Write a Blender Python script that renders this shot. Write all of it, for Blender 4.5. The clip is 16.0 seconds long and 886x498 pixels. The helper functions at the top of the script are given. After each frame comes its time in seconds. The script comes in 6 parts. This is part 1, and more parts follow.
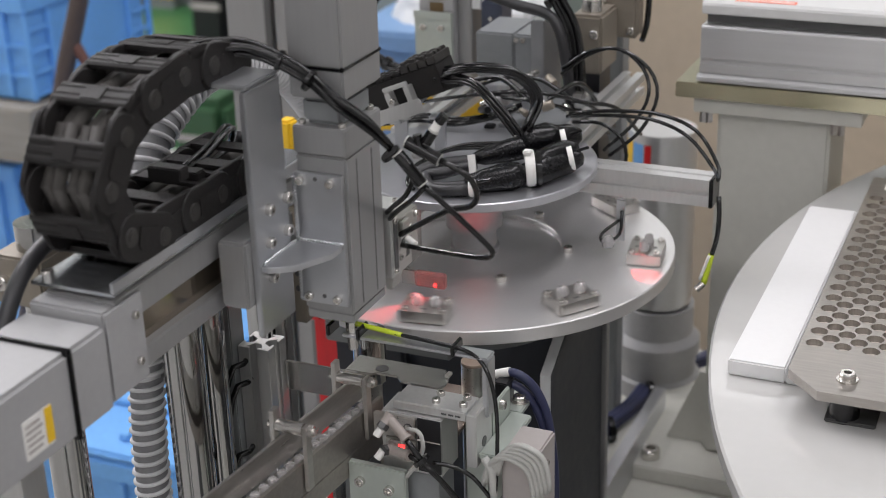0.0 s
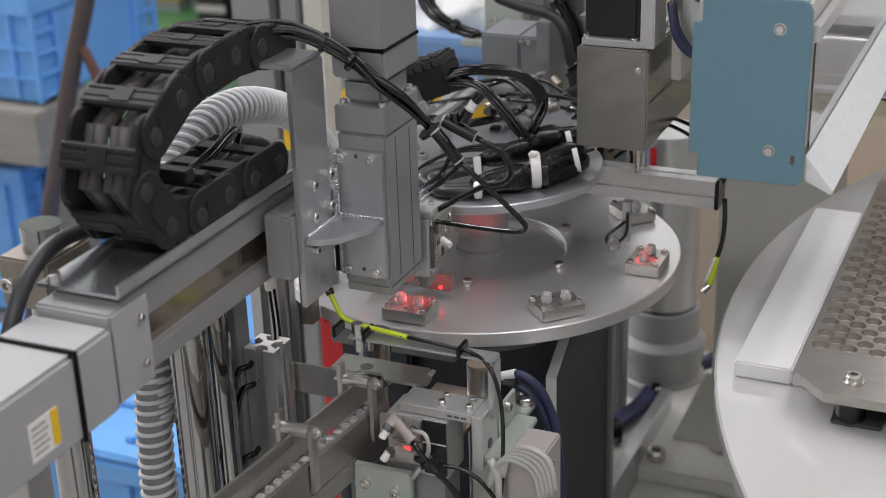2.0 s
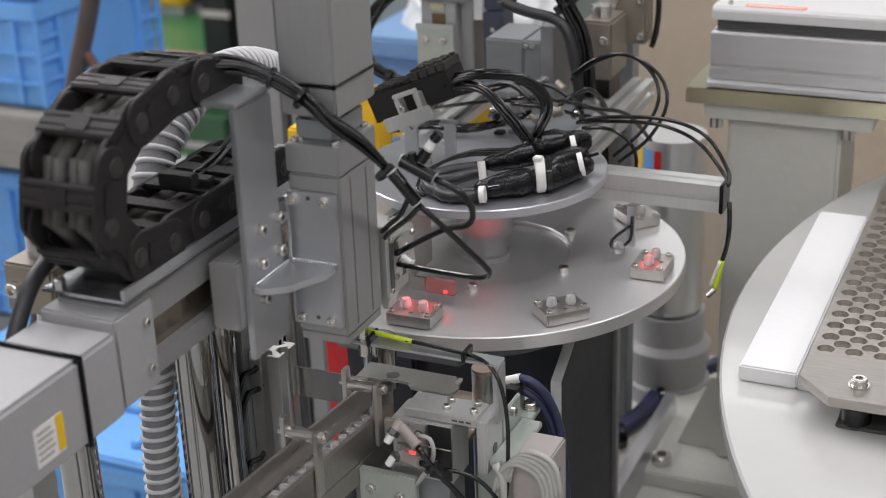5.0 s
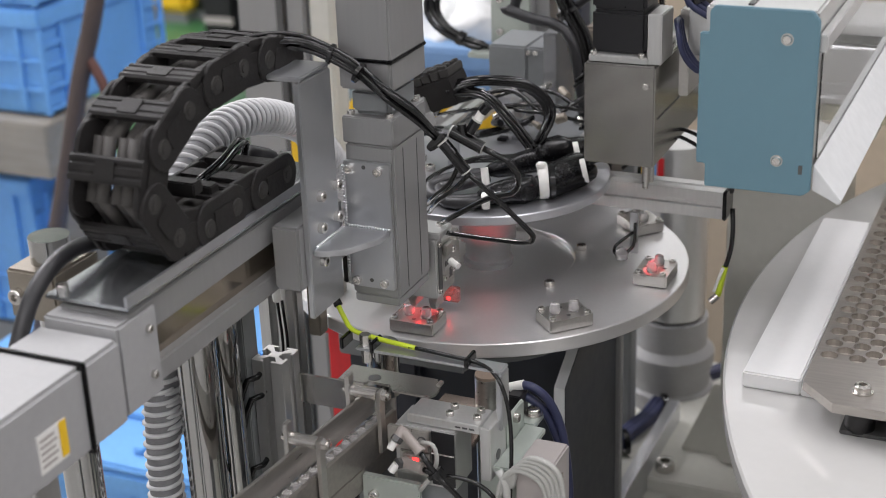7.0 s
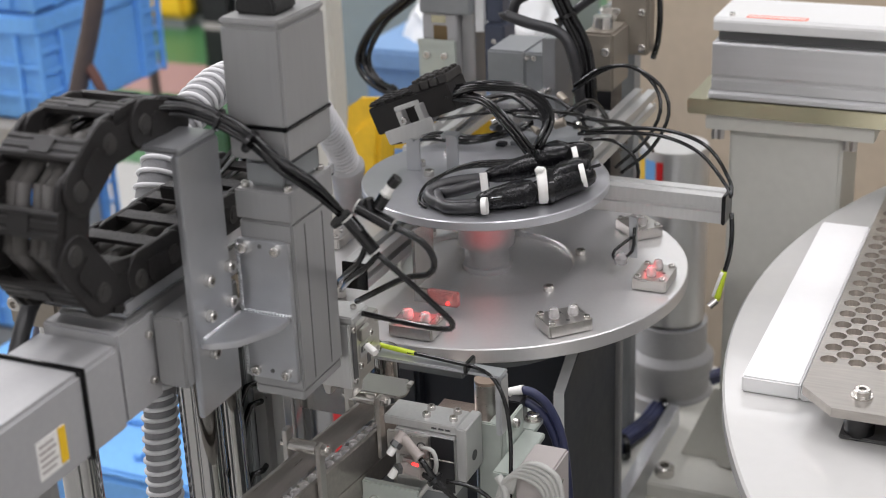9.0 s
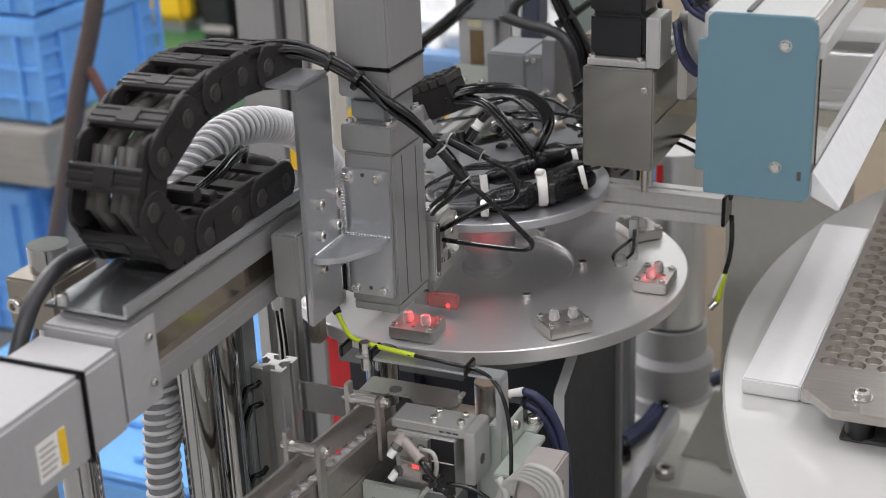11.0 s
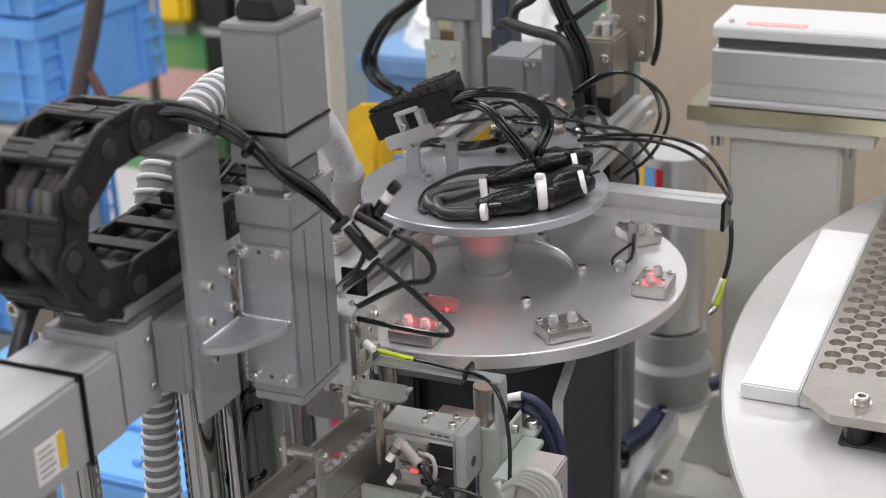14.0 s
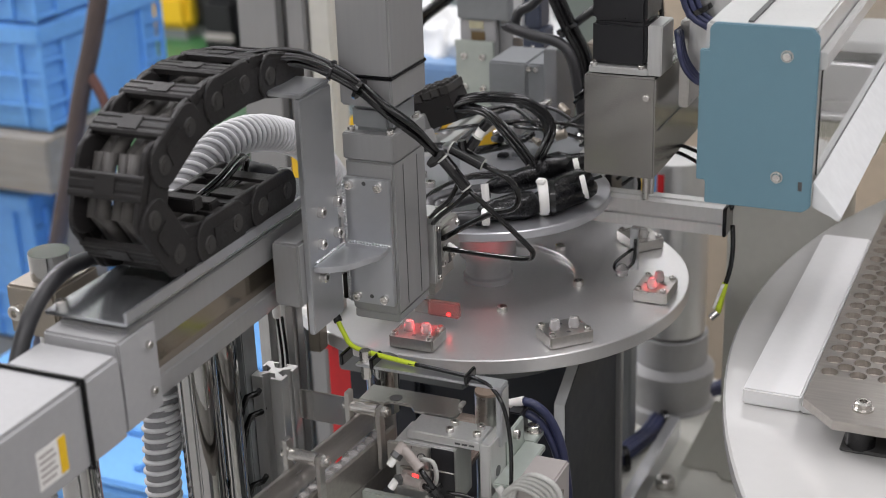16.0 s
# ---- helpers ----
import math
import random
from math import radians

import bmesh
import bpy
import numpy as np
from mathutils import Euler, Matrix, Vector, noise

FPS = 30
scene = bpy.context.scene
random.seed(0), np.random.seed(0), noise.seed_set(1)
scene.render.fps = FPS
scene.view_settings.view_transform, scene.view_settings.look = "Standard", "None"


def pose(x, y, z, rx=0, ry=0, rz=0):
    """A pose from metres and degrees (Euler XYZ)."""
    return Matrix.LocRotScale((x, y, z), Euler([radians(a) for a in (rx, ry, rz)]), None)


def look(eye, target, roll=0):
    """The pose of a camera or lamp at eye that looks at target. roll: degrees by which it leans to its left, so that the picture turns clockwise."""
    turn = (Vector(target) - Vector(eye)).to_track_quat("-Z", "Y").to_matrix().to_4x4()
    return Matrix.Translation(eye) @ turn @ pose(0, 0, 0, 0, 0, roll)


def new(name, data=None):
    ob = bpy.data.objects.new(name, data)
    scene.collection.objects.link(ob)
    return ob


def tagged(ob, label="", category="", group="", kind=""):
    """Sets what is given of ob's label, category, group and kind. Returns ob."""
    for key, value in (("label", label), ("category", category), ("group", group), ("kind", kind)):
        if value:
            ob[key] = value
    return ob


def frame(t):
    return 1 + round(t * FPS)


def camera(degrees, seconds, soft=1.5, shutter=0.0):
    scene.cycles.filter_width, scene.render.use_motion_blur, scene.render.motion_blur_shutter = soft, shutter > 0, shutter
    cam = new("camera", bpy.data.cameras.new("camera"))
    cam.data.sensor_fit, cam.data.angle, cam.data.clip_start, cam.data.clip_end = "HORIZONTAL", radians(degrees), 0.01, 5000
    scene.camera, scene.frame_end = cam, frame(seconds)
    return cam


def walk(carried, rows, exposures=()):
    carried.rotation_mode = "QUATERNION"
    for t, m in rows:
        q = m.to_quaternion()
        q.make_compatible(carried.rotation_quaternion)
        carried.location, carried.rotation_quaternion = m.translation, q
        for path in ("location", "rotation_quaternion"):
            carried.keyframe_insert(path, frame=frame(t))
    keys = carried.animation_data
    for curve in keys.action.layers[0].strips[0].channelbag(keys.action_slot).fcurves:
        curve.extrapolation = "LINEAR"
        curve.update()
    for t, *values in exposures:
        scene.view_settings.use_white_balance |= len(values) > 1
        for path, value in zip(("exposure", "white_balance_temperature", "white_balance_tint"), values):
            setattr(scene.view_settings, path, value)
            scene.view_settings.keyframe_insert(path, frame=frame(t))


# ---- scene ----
# camera: one fixed eye that slowly tilts and pans on its stand
EYE = (0.523, -1.260, 1.576)
PATH = [
    (0.0, 23.074, 23.898, -1.698), (0.5, 23.050, 23.909, -1.734), (1.0, 23.010, 23.999, -1.749),
    (1.5, 23.005, 24.055, -1.795), (2.0, 22.991, 24.133, -1.832), (2.5, 22.974, 24.165, -1.879),
    (3.0, 22.950, 24.261, -1.915), (3.5, 22.935, 24.315, -1.964), (4.0, 22.903, 24.318, -2.000),
    (6.5, 22.622, 24.390, -2.068), (7.0, 22.555, 24.445, -2.084), (7.5, 22.495, 24.422, -2.100),
    (8.0, 22.448, 24.353, -2.140), (8.5, 22.390, 24.347, -2.169), (9.0, 22.352, 24.397, -2.200),
    (11.5, 22.240, 24.402, -2.254), (12.0, 22.211, 24.415, -2.260), (12.5, 22.200, 24.400, -2.240),
    (13.0, 22.190, 24.406, -2.195), (13.5, 22.159, 24.385, -2.131), (14.0, 22.115, 24.360, -2.066),
    (14.5, 22.090, 24.290, -2.042), (15.0, 22.019, 24.316, -2.020), (15.5, 21.958, 24.373, -2.017),
    (16.0, 21.922, 24.423, -2.010)]


def stand(pitch, yaw, roll):
    p, a = radians(pitch), radians(yaw)
    way = Vector((-math.sin(a) * math.cos(p), math.cos(a) * math.cos(p), -math.sin(p)))
    return look(EYE, Vector(EYE) + way, roll)


cam = camera(33.57, 16.0, soft=0.9, shutter=0.4)
walk(cam, [(t, stand(p, a, r)) for t, p, a, r in PATH], exposures=[(0.0, -0.32), (6.4, -0.29), (7.0, -0.11), (16.0, -0.11)])
cam.data.dof.use_dof = True
cam.data.dof.focus_distance = 1.25
cam.data.dof.aperture_fstop = 7.0

# light: unseen overhead area lights, assumed hall lamps and rows added as fill
world = bpy.data.worlds.new("hall_air")
scene.world = world
world.use_nodes = True
world.node_tree.nodes["Background"].inputs[0].default_value = (0.75, 0.85, 1.0, 1)
world.node_tree.nodes["Background"].inputs[1].default_value = 0.30


def overhead_light(x, y, z, sx, sy, watts, colour=(0.99, 0.96, 1.0)):
    d = bpy.data.lights.new("overhead_light", "AREA")
    d.shape, d.size, d.size_y, d.energy, d.color = "RECTANGLE", sx, sy, watts, colour
    ob = new("overhead_light", d)
    ob.location = (x, y, z)
    return ob


overhead_light(0.9, 0.5, 3.6, 0.5, 3.0, 48)
overhead_light(-1.1, 0.2, 3.6, 0.5, 3.0, 42)
overhead_light(2.9, -0.6, 3.6, 0.5, 3.0, 40)
overhead_light(-3.2, 1.3, 3.6, 0.5, 3.0, 150)
# wide light added to lay a bright sheen on the lapped disc
overhead_light(0.6, 5.2, 3.6, 4.4, 1.4, 80)
# extra rows added as fill: behind left, in front, far left
overhead_light(-5.2, 5.0, 3.6, 0.5, 3.0, 60)
overhead_light(0.9, -3.0, 3.6, 4.0, 0.5, 66)
overhead_light(-4.4, 0.8, 3.6, 0.5, 3.0, 70)

# ---- materials ----


def material(name, colour, rough=0.5, metal=0.0, grain=0.0, scale=60.0, bump=0.0, stretch=(1, 1, 1), coat=0.0):
    """Principled surface with two scales of variation in colour and roughness, and a fine relief."""
    m = bpy.data.materials.new(name)
    m.use_nodes = True
    nt = m.node_tree
    b = nt.nodes["Principled BSDF"]
    b.inputs["Metallic"].default_value = metal
    b.inputs["Roughness"].default_value = rough
    b.inputs["Base Color"].default_value = (*colour, 1)
    b.inputs["Coat Weight"].default_value = coat
    co = nt.nodes.new("ShaderNodeTexCoord")
    mp = nt.nodes.new("ShaderNodeMapping")
    mp.inputs["Scale"].default_value = stretch
    nt.links.new(co.outputs["Object"], mp.inputs[0])
    fine = nt.nodes.new("ShaderNodeTexNoise")
    fine.inputs["Scale"].default_value = scale * 8
    fine.inputs["Detail"].default_value = 4
    wide = nt.nodes.new("ShaderNodeTexNoise")
    wide.inputs["Scale"].default_value = scale * 0.5
    wide.inputs["Detail"].default_value = 3
    nt.links.new(mp.outputs[0], fine.inputs["Vector"])
    nt.links.new(co.outputs["Object"], wide.inputs["Vector"])
    mix = nt.nodes.new("ShaderNodeMath")
    mix.operation = "ADD"
    nt.links.new(fine.outputs["Fac"], mix.inputs[0])
    nt.links.new(wide.outputs["Fac"], mix.inputs[1])
    if grain:
        ramp = nt.nodes.new("ShaderNodeMapRange")
        ramp.inputs[1].default_value, ramp.inputs[2].default_value = 0.6, 1.4
        ramp.inputs[3].default_value, ramp.inputs[4].default_value = 1 - grain, 1 + grain
        nt.links.new(mix.outputs[0], ramp.inputs[0])
        mul = nt.nodes.new("ShaderNodeVectorMath")
        mul.operation = "SCALE"
        mul.inputs[0].default_value = colour
        nt.links.new(ramp.outputs[0], mul.inputs["Scale"])
        nt.links.new(mul.outputs[0], b.inputs["Base Color"])
        r2 = nt.nodes.new("ShaderNodeMapRange")
        r2.inputs[1].default_value, r2.inputs[2].default_value = 0.6, 1.4
        r2.inputs[3].default_value, r2.inputs[4].default_value = max(0.02, rough * (1 - grain * 1.2)), min(1, rough * (1 + grain * 1.2))
        nt.links.new(mix.outputs[0], r2.inputs[0])
        nt.links.new(r2.outputs[0], b.inputs["Roughness"])
    if bump:
        bp = nt.nodes.new("ShaderNodeBump")
        bp.inputs["Strength"].default_value = bump
        bp.inputs["Distance"].default_value = 0.0006
        nt.links.new(fine.outputs["Fac"], bp.inputs["Height"])
        nt.links.new(bp.outputs[0], b.inputs["Normal"])
    return m


def glowing(name, colour, power):
    m = material(name, colour, 0.4)
    b = m.node_tree.nodes["Principled BSDF"]
    b.inputs["Emission Color"].default_value = (*colour, 1)
    b.inputs["Emission Strength"].default_value = power
    return m


def clear(name, colour, rough=0.05, weight=1.0, ior=1.45):
    m = material(name, colour, rough)
    b = m.node_tree.nodes["Principled BSDF"]
    b.inputs["Transmission Weight"].default_value = weight
    b.inputs["IOR"].default_value = ior
    return m


ALU = material("anodised_aluminium", (0.58, 0.58, 0.57), 0.36, 0.75, 0.08, 40, 0.15, (1, 1, 0.1))
BODY = material("satin_anodised_housing", (0.315, 0.315, 0.312), 0.40, 0.45, 0.06, 30, 0.1, (1, 1, 0.1))
DISC = material("lapped_aluminium_disc", (0.75, 0.74, 0.735), 0.32, 0.72, 0.03, 30, 0.0)
STEEL = material("machined_steel", (0.50, 0.485, 0.46), 0.30, 0.9, 0.12, 50, 0.2, (1, 0.1, 1))
PLATE = material("bright_plated_steel", (0.50, 0.505, 0.53), 0.30, 0.75, 0.05, 12, 0.03)
ZINC = material("zinc_plated_steel", (0.50, 0.51, 0.525), 0.30, 0.85, 0.05, 9, 0.04)
STAINLESS = material("brushed_stainless", (0.52, 0.51, 0.49), 0.24, 0.95, 0.05, 30, 0.03, (0.08, 1, 1))
CHROME = material("chromed_steel", (0.46, 0.46, 0.45), 0.08, 1.0, 0.05, 20)
SCREW = material("screw_steel", (0.62, 0.60, 0.57), 0.25, 0.95, 0.1, 300)
# dark tone painted as shade in holes, grooves, seams; also dark steel and print
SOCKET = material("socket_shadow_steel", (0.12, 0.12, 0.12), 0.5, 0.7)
CHAIN = material("black_moulded_nylon", (0.016, 0.0148, 0.0145), 0.50, 0.0, 0.35, 60, 0.3)
CABLE = material("black_cable_sheath", (0.006, 0.006, 0.0065), 0.15, 0.0, 0.2, 80)
TAPE = material("black_vinyl_tape", (0.005, 0.005, 0.006), 0.24, 0.0, 0.3, 60, 0.25)
for dull in (CHAIN, TAPE):
    dull.node_tree.nodes["Principled BSDF"].inputs["Specular IOR Level"].default_value = 0.28
DUSTY = material("dusty_grey_cable", (0.060, 0.056, 0.052), 0.65, 0.0, 0.4, 50, 0.2)
BOSS = material("worn_nylon_hinge", (0.030, 0.028, 0.026), 0.5, 0.0, 0.3, 120)
GREYCABLE = material("grey_cable_sheath", (0.024, 0.024, 0.026), 0.4, 0.0, 0.2, 80)
NAVY = material("navy_tubing", (0.025, 0.030, 0.075), 0.42, 0.0, 0.2, 80)
LIGHTCABLE = material("light_grey_cable", (0.44, 0.44, 0.415), 0.5, 0.0, 0.1, 80)
HOSE = material("grey_corrugated_plastic", (0.22, 0.22, 0.228), 0.6, 0.0, 0.25, 120, 0.5)
RIB = material("pale_rib_plastic", (0.60, 0.60, 0.61), 0.45, 0.0, 0.08, 90)
COVER = material("white_cover_lacquer", (0.60, 0.60, 0.59), 0.35, 0.0, 0.03, 20)
ACETAL = material("white_acetal_bar", (0.74, 0.74, 0.735), 0.5, 0.0, 0.02, 20)
RAILALU = material("drawn_aluminium_rail", (0.60, 0.60, 0.60), 0.34, 0.75, 0.05, 40, 0.1, (0.02, 1, 1))
WHITE = material("white_plastic", (0.78, 0.77, 0.74), 0.42, 0.0, 0.03, 40)
NATURAL = clear("milky_plastic", (0.78, 0.76, 0.76), 0.22, 0.7)
TABLE = material("white_lacquered_plate", (0.50, 0.495, 0.48), 0.24, 0.0, 0.02, 10, 0.0, coat=0.3)
TRAYFLOOR = material("hole_bottom_steel", (0.56, 0.52, 0.47), 0.5, 0.5, 0.15, 60)
TRAY = material("machined_tray_steel", (0.40, 0.375, 0.345), 0.36, 0.85, 0.16, 36, 0.3, (0.12, 1, 1))
WARMSTEEL = material("tan_reflecting_steel", (0.46, 0.38, 0.33), 0.22, 0.85, 0.08, 20)
# bronze tint stands for a warm brown reflection in the polished strip
BELT = material("reflection_tinted_strip", (0.36, 0.31, 0.25), 0.14, 0.9, 0.08, 12)
TRAYZINC = material("glossy_zinc_tray", (0.52, 0.54, 0.56), 0.17, 0.9, 0.08, 14, 0.03)
HEADSTEEL = material("dark_brushed_stainless", (0.36, 0.35, 0.33), 0.20, 0.95, 0.06, 30, 0.03, (1, 1, 0.08))
CREAM = material("cream_machine_paint", (0.58, 0.575, 0.525), 0.40, 0.0, 0.05, 12, 0.1)
TEAL = material("blue_grey_end_cap_paint", (0.125, 0.235, 0.29), 0.42, 0.0, 0.03, 12, 0.05)
GOLD = material("chromated_plate", (0.50, 0.47, 0.33), 0.22, 0.9, 0.08, 16)
VALVE = material("blue_grey_valve_plastic", (0.045, 0.055, 0.085), 0.45, 0.0, 0.1, 30)
PALEZINC = material("pale_green_chromated_zinc", (0.44, 0.48, 0.44), 0.38, 0.45, 0.06, 14, 0.05)
DARK = material("dark_blue_machine_paint", (0.018, 0.022, 0.032), 0.48, 0.0, 0.1, 10, 0.1)
BOXGREY = material("warm_grey_box_paint", (0.36, 0.33, 0.315), 0.45, 0.0, 0.05, 20)
GREYPAINT = material("grey_machine_paint", (0.20, 0.21, 0.215), 0.45, 0.0, 0.08, 14, 0.1)
BLACKPART = material("black_motor_paint", (0.012, 0.012, 0.014), 0.35, 0.1, 0.2, 60, 0.1)
BROWNBLOCK = material("warm_grey_cylinder_body", (0.27, 0.24, 0.20), 0.45, 0.5, 0.08, 30)
BLUE = material("blue_crate_plastic", (0.16, 0.40, 0.78), 0.5, 0.0, 0.12, 14, 0.1)
LIGHTBLUE = material("pale_blue_bin_plastic", (0.17, 0.29, 0.48), 0.5, 0.0, 0.1, 8)
YELLOW = material("yellow_plastic", (0.80, 0.50, 0.02), 0.5, 0.0, 0.1, 14)
LIME = material("yellow_green_wire", (0.50, 0.62, 0.03), 0.4, 0.0, 0.1, 90)
RED = material("red_bin_plastic", (0.62, 0.012, 0.018), 0.4, 0.0, 0.1, 20)
ORANGE = material("orange_connector", (0.80, 0.10, 0.03), 0.4)
RUST = material("brown_painted_pipe", (0.085, 0.062, 0.055), 0.6, 0.0, 0.25, 14, 0.4)
WOOD = material("weathered_timber", (0.27, 0.25, 0.215), 0.7, 0.0, 0.25, 10, 0.4, (0.1, 1, 1))
WALL = material("beige_panel_wall", (0.52, 0.43, 0.32), 0.6, 0.0, 0.10, 5, 0.1)
FLOOR = material("green_floor_paint", (0.05, 0.16, 0.06), 0.4, 0.0, 0.15, 3)
CONCRETE = material("pale_concrete_floor", (0.36, 0.355, 0.34), 0.45, 0.0, 0.12, 3)
HALL = material("pale_hall_panel", (0.80, 0.80, 0.79), 0.7, 0.0, 0.08, 3)
SHEET = material("pale_grey_sheet", (0.66, 0.67, 0.67), 0.6, 0.0, 0.08, 12)
HOUSING = material("matt_silver_housing", (0.36, 0.36, 0.362), 0.58, 0.1, 0.06, 24, 0.1)
RUBBER = material("black_rubber", (0.015, 0.015, 0.015), 0.7, 0.0, 0.2, 60)
REDGLOW = glowing("red_sensor_light", (1.0, 0.02, 0.02), 6.0)
ACRYLIC = clear("clear_acrylic", (0.95, 0.96, 0.95), 0.03, 0.97, 1.2)
# acrylic taken as clear; the red light on it is put into its colour
GLASSY = clear("red_lit_acrylic", (0.80, 0.42, 0.40), 0.12, 0.75)
AMBER = material("amber_slot_strip", (0.13, 0.085, 0.035), 0.4, 0.0, 0.15, 60)
FITTING = material("warm_grey_fitting_plastic", (0.33, 0.29, 0.265), 0.45, 0.0, 0.06, 90)
SAGE = material("grey_green_cabinet_paint", (0.26, 0.30, 0.285), 0.5, 0.0, 0.06, 6)

# ---- building helpers ----
ORIGIN = {}


def thing(name, at, label, category, group="", kind=""):
    ob = new(name)
    ob.empty_display_size = 0.02
    ob.location = at
    ORIGIN[ob.name] = Vector(at)
    return tagged(ob, label, category, group, kind)


def part(name, bm, mat, parent, label="", bevel=0.0, smooth=True):
    """Links a bmesh given in world places as one mesh under a thing or part."""
    if bevel:
        edges = [e for e in bm.edges if len(e.link_faces) == 2 and e.calc_face_angle(0) > 0.6]
        bmesh.ops.bevel(bm, geom=edges, offset=bevel, segments=2, affect="EDGES", clamp_overlap=True)
    o = ORIGIN[parent.name] if parent else Vector((0, 0, 0))
    bm.transform(Matrix.Translation(-o))
    me = bpy.data.meshes.new(name)
    for f in bm.faces:
        f.smooth = smooth
    for e in bm.edges:
        e.smooth = not (len(e.link_faces) == 2 and e.calc_face_angle(0) > 0.7)
    bm.to_mesh(me)
    bm.free()
    me.materials.append(mat)
    ob = new(name, me)
    if parent:
        ob.parent = parent
    ORIGIN[ob.name] = o
    if label:
        tagged(ob, label)
    return ob


def setting(name, bm, mat, label, category="", bevel=0.0):
    return tagged(part(name, bm, mat, None, "", bevel), label, category, kind="structure")


def box(x0, x1, y0, y1, z0, z1, bm=None):
    bm = bm or bmesh.new()
    m = Matrix.Translation(((x0 + x1) / 2, (y0 + y1) / 2, (z0 + z1) / 2)) @ Matrix.Diagonal((abs(x1 - x0), abs(y1 - y0), abs(z1 - z0), 1))
    bmesh.ops.create_cube(bm, size=1, matrix=m)
    return bm


def along(a, b):
    """Pose with its z axis from a to b, at a."""
    a, b = Vector(a), Vector(b)
    return Matrix.Translation(a) @ (b - a).to_track_quat("Z", "Y").to_matrix().to_4x4()


def rod(a, b, r, r2=None, n=24, bm=None):
    bm = bm or bmesh.new()
    h = (Vector(b) - Vector(a)).length
    bmesh.ops.create_cone(bm, cap_ends=True, segments=n, radius1=r, radius2=r if r2 is None else r2, depth=h,
                          matrix=along(a, b) @ Matrix.Translation((0, 0, h / 2)))
    return bm


def lathe(profile, at, n=48, bm=None, closed=False):
    """Turns (radius, height) pairs round the vertical through at."""
    bm = bm or bmesh.new()
    rings = []
    for r, h in profile:
        if r < 1e-6:
            rings.append([bm.verts.new((at[0], at[1], at[2] + h))])
        else:
            rings.append([bm.verts.new((at[0] + r * math.cos(2 * math.pi * k / n), at[1] + r * math.sin(2 * math.pi * k / n), at[2] + h)) for k in range(n)])
    pairs = list(zip(rings, rings[1:])) + ([(rings[-1], rings[0])] if closed else [])
    for a, b in pairs:
        for k in range(n):
            j = (k + 1) % n
            q = [a[k % len(a)], a[j % len(a)], b[j % len(b)], b[k % len(b)]]
            q = list(dict.fromkeys(q))
            if len(q) > 2:
                bm.faces.new(q)
    bmesh.ops.recalc_face_normals(bm, faces=bm.faces)
    return bm


def prism(points, a, b, axis="z", bm=None):
    """A flat outline pushed from a to b along an axis: points are (x, y), (y, z) or (x, z)."""
    bm = bm or bmesh.new()

    def place(p, h):
        return {"z": (p[0], p[1], h), "x": (h, p[0], p[1]), "y": (p[0], h, p[1])}[axis]
    lo = [bm.verts.new(place(p, a)) for p in points]
    hi = [bm.verts.new(place(p, b)) for p in points]
    n = len(points)
    bm.faces.new(lo), bm.faces.new(hi)
    for k in range(n):
        bm.faces.new((lo[k], lo[(k + 1) % n], hi[(k + 1) % n], hi[k]))
    bmesh.ops.recalc_face_normals(bm, faces=bm.faces)
    return bm


def smooth_line(points, step=0.006):
    """Catmull-Rom line through points."""
    p = [Vector(q) for q in points]
    p = [p[0] * 2 - p[1]] + p + [p[-1] * 2 - p[-2]]
    out = []
    for k in range(1, len(p) - 2):
        n = max(3, int((p[k + 1] - p[k]).length / step))
        for i in range(n):
            t = i / n
            a, b, c, d = p[k - 1], p[k], p[k + 1], p[k + 2]
            out.append(0.5 * (2 * b + (c - a) * t + (2 * a - 5 * b + 4 * c - d) * t * t + (3 * b - a - 3 * c + d) * t ** 3))
    out.append(p[-2])
    return out


def tube(points, r, n=8, step=0.008, bm=None):
    """A round cable along points."""
    bm = bm or bmesh.new()
    line = smooth_line(points, step)
    up = Vector((0.3, 0.2, 1)).normalized()
    last = None
    for k, q in enumerate(line):
        d = (line[min(k + 1, len(line) - 1)] - line[max(k - 1, 0)]).normalized()
        u = (up - d * up.dot(d)).normalized()
        up = u
        v = d.cross(u)
        ring = [bm.verts.new(q + (u * math.cos(a) + v * math.sin(a)) * r) for a in (2 * math.pi * i / n for i in range(n))]
        if last:
            for i in range(n):
                bm.faces.new((last[i], last[(i + 1) % n], ring[(i + 1) % n], ring[i]))
        else:
            bm.faces.new(ring[::-1])
        last = ring
    bm.faces.new(last)
    return bm


def screw_mesh(head=0.0042, high=0.0045):
    """A socket head screw, head up, its seat at the origin."""
    bm = bmesh.new()
    s = head * 0.5
    lathe([(0, 0), (head * 1.02, 0), (head * 1.02, high * 0.85), (head * 0.88, high), (s, high), (s * 0.95, high * 0.35), (0, high * 0.35)], (0, 0, 0), 12, bm)
    me = bpy.data.meshes.new("screw")
    for f in bm.faces:
        f.smooth = False
    bm.to_mesh(me)
    bm.free()
    me.materials.append(SCREW)
    return me


SCREWS = {}


def screw(parent, at, way=(0, 0, 1), head=0.0042, name="screw", washer=False):
    key = round(head, 5)
    if key not in SCREWS:
        SCREWS[key] = screw_mesh(head, head * 1.1)
    ob = new(name, SCREWS[key])
    ob.parent = parent
    o = ORIGIN[parent.name]
    ob.matrix_basis = Matrix.Translation(Vector(at) - o) @ Vector(way).to_track_quat("Z", "Y").to_matrix().to_4x4()
    ORIGIN[ob.name] = o
    return ob


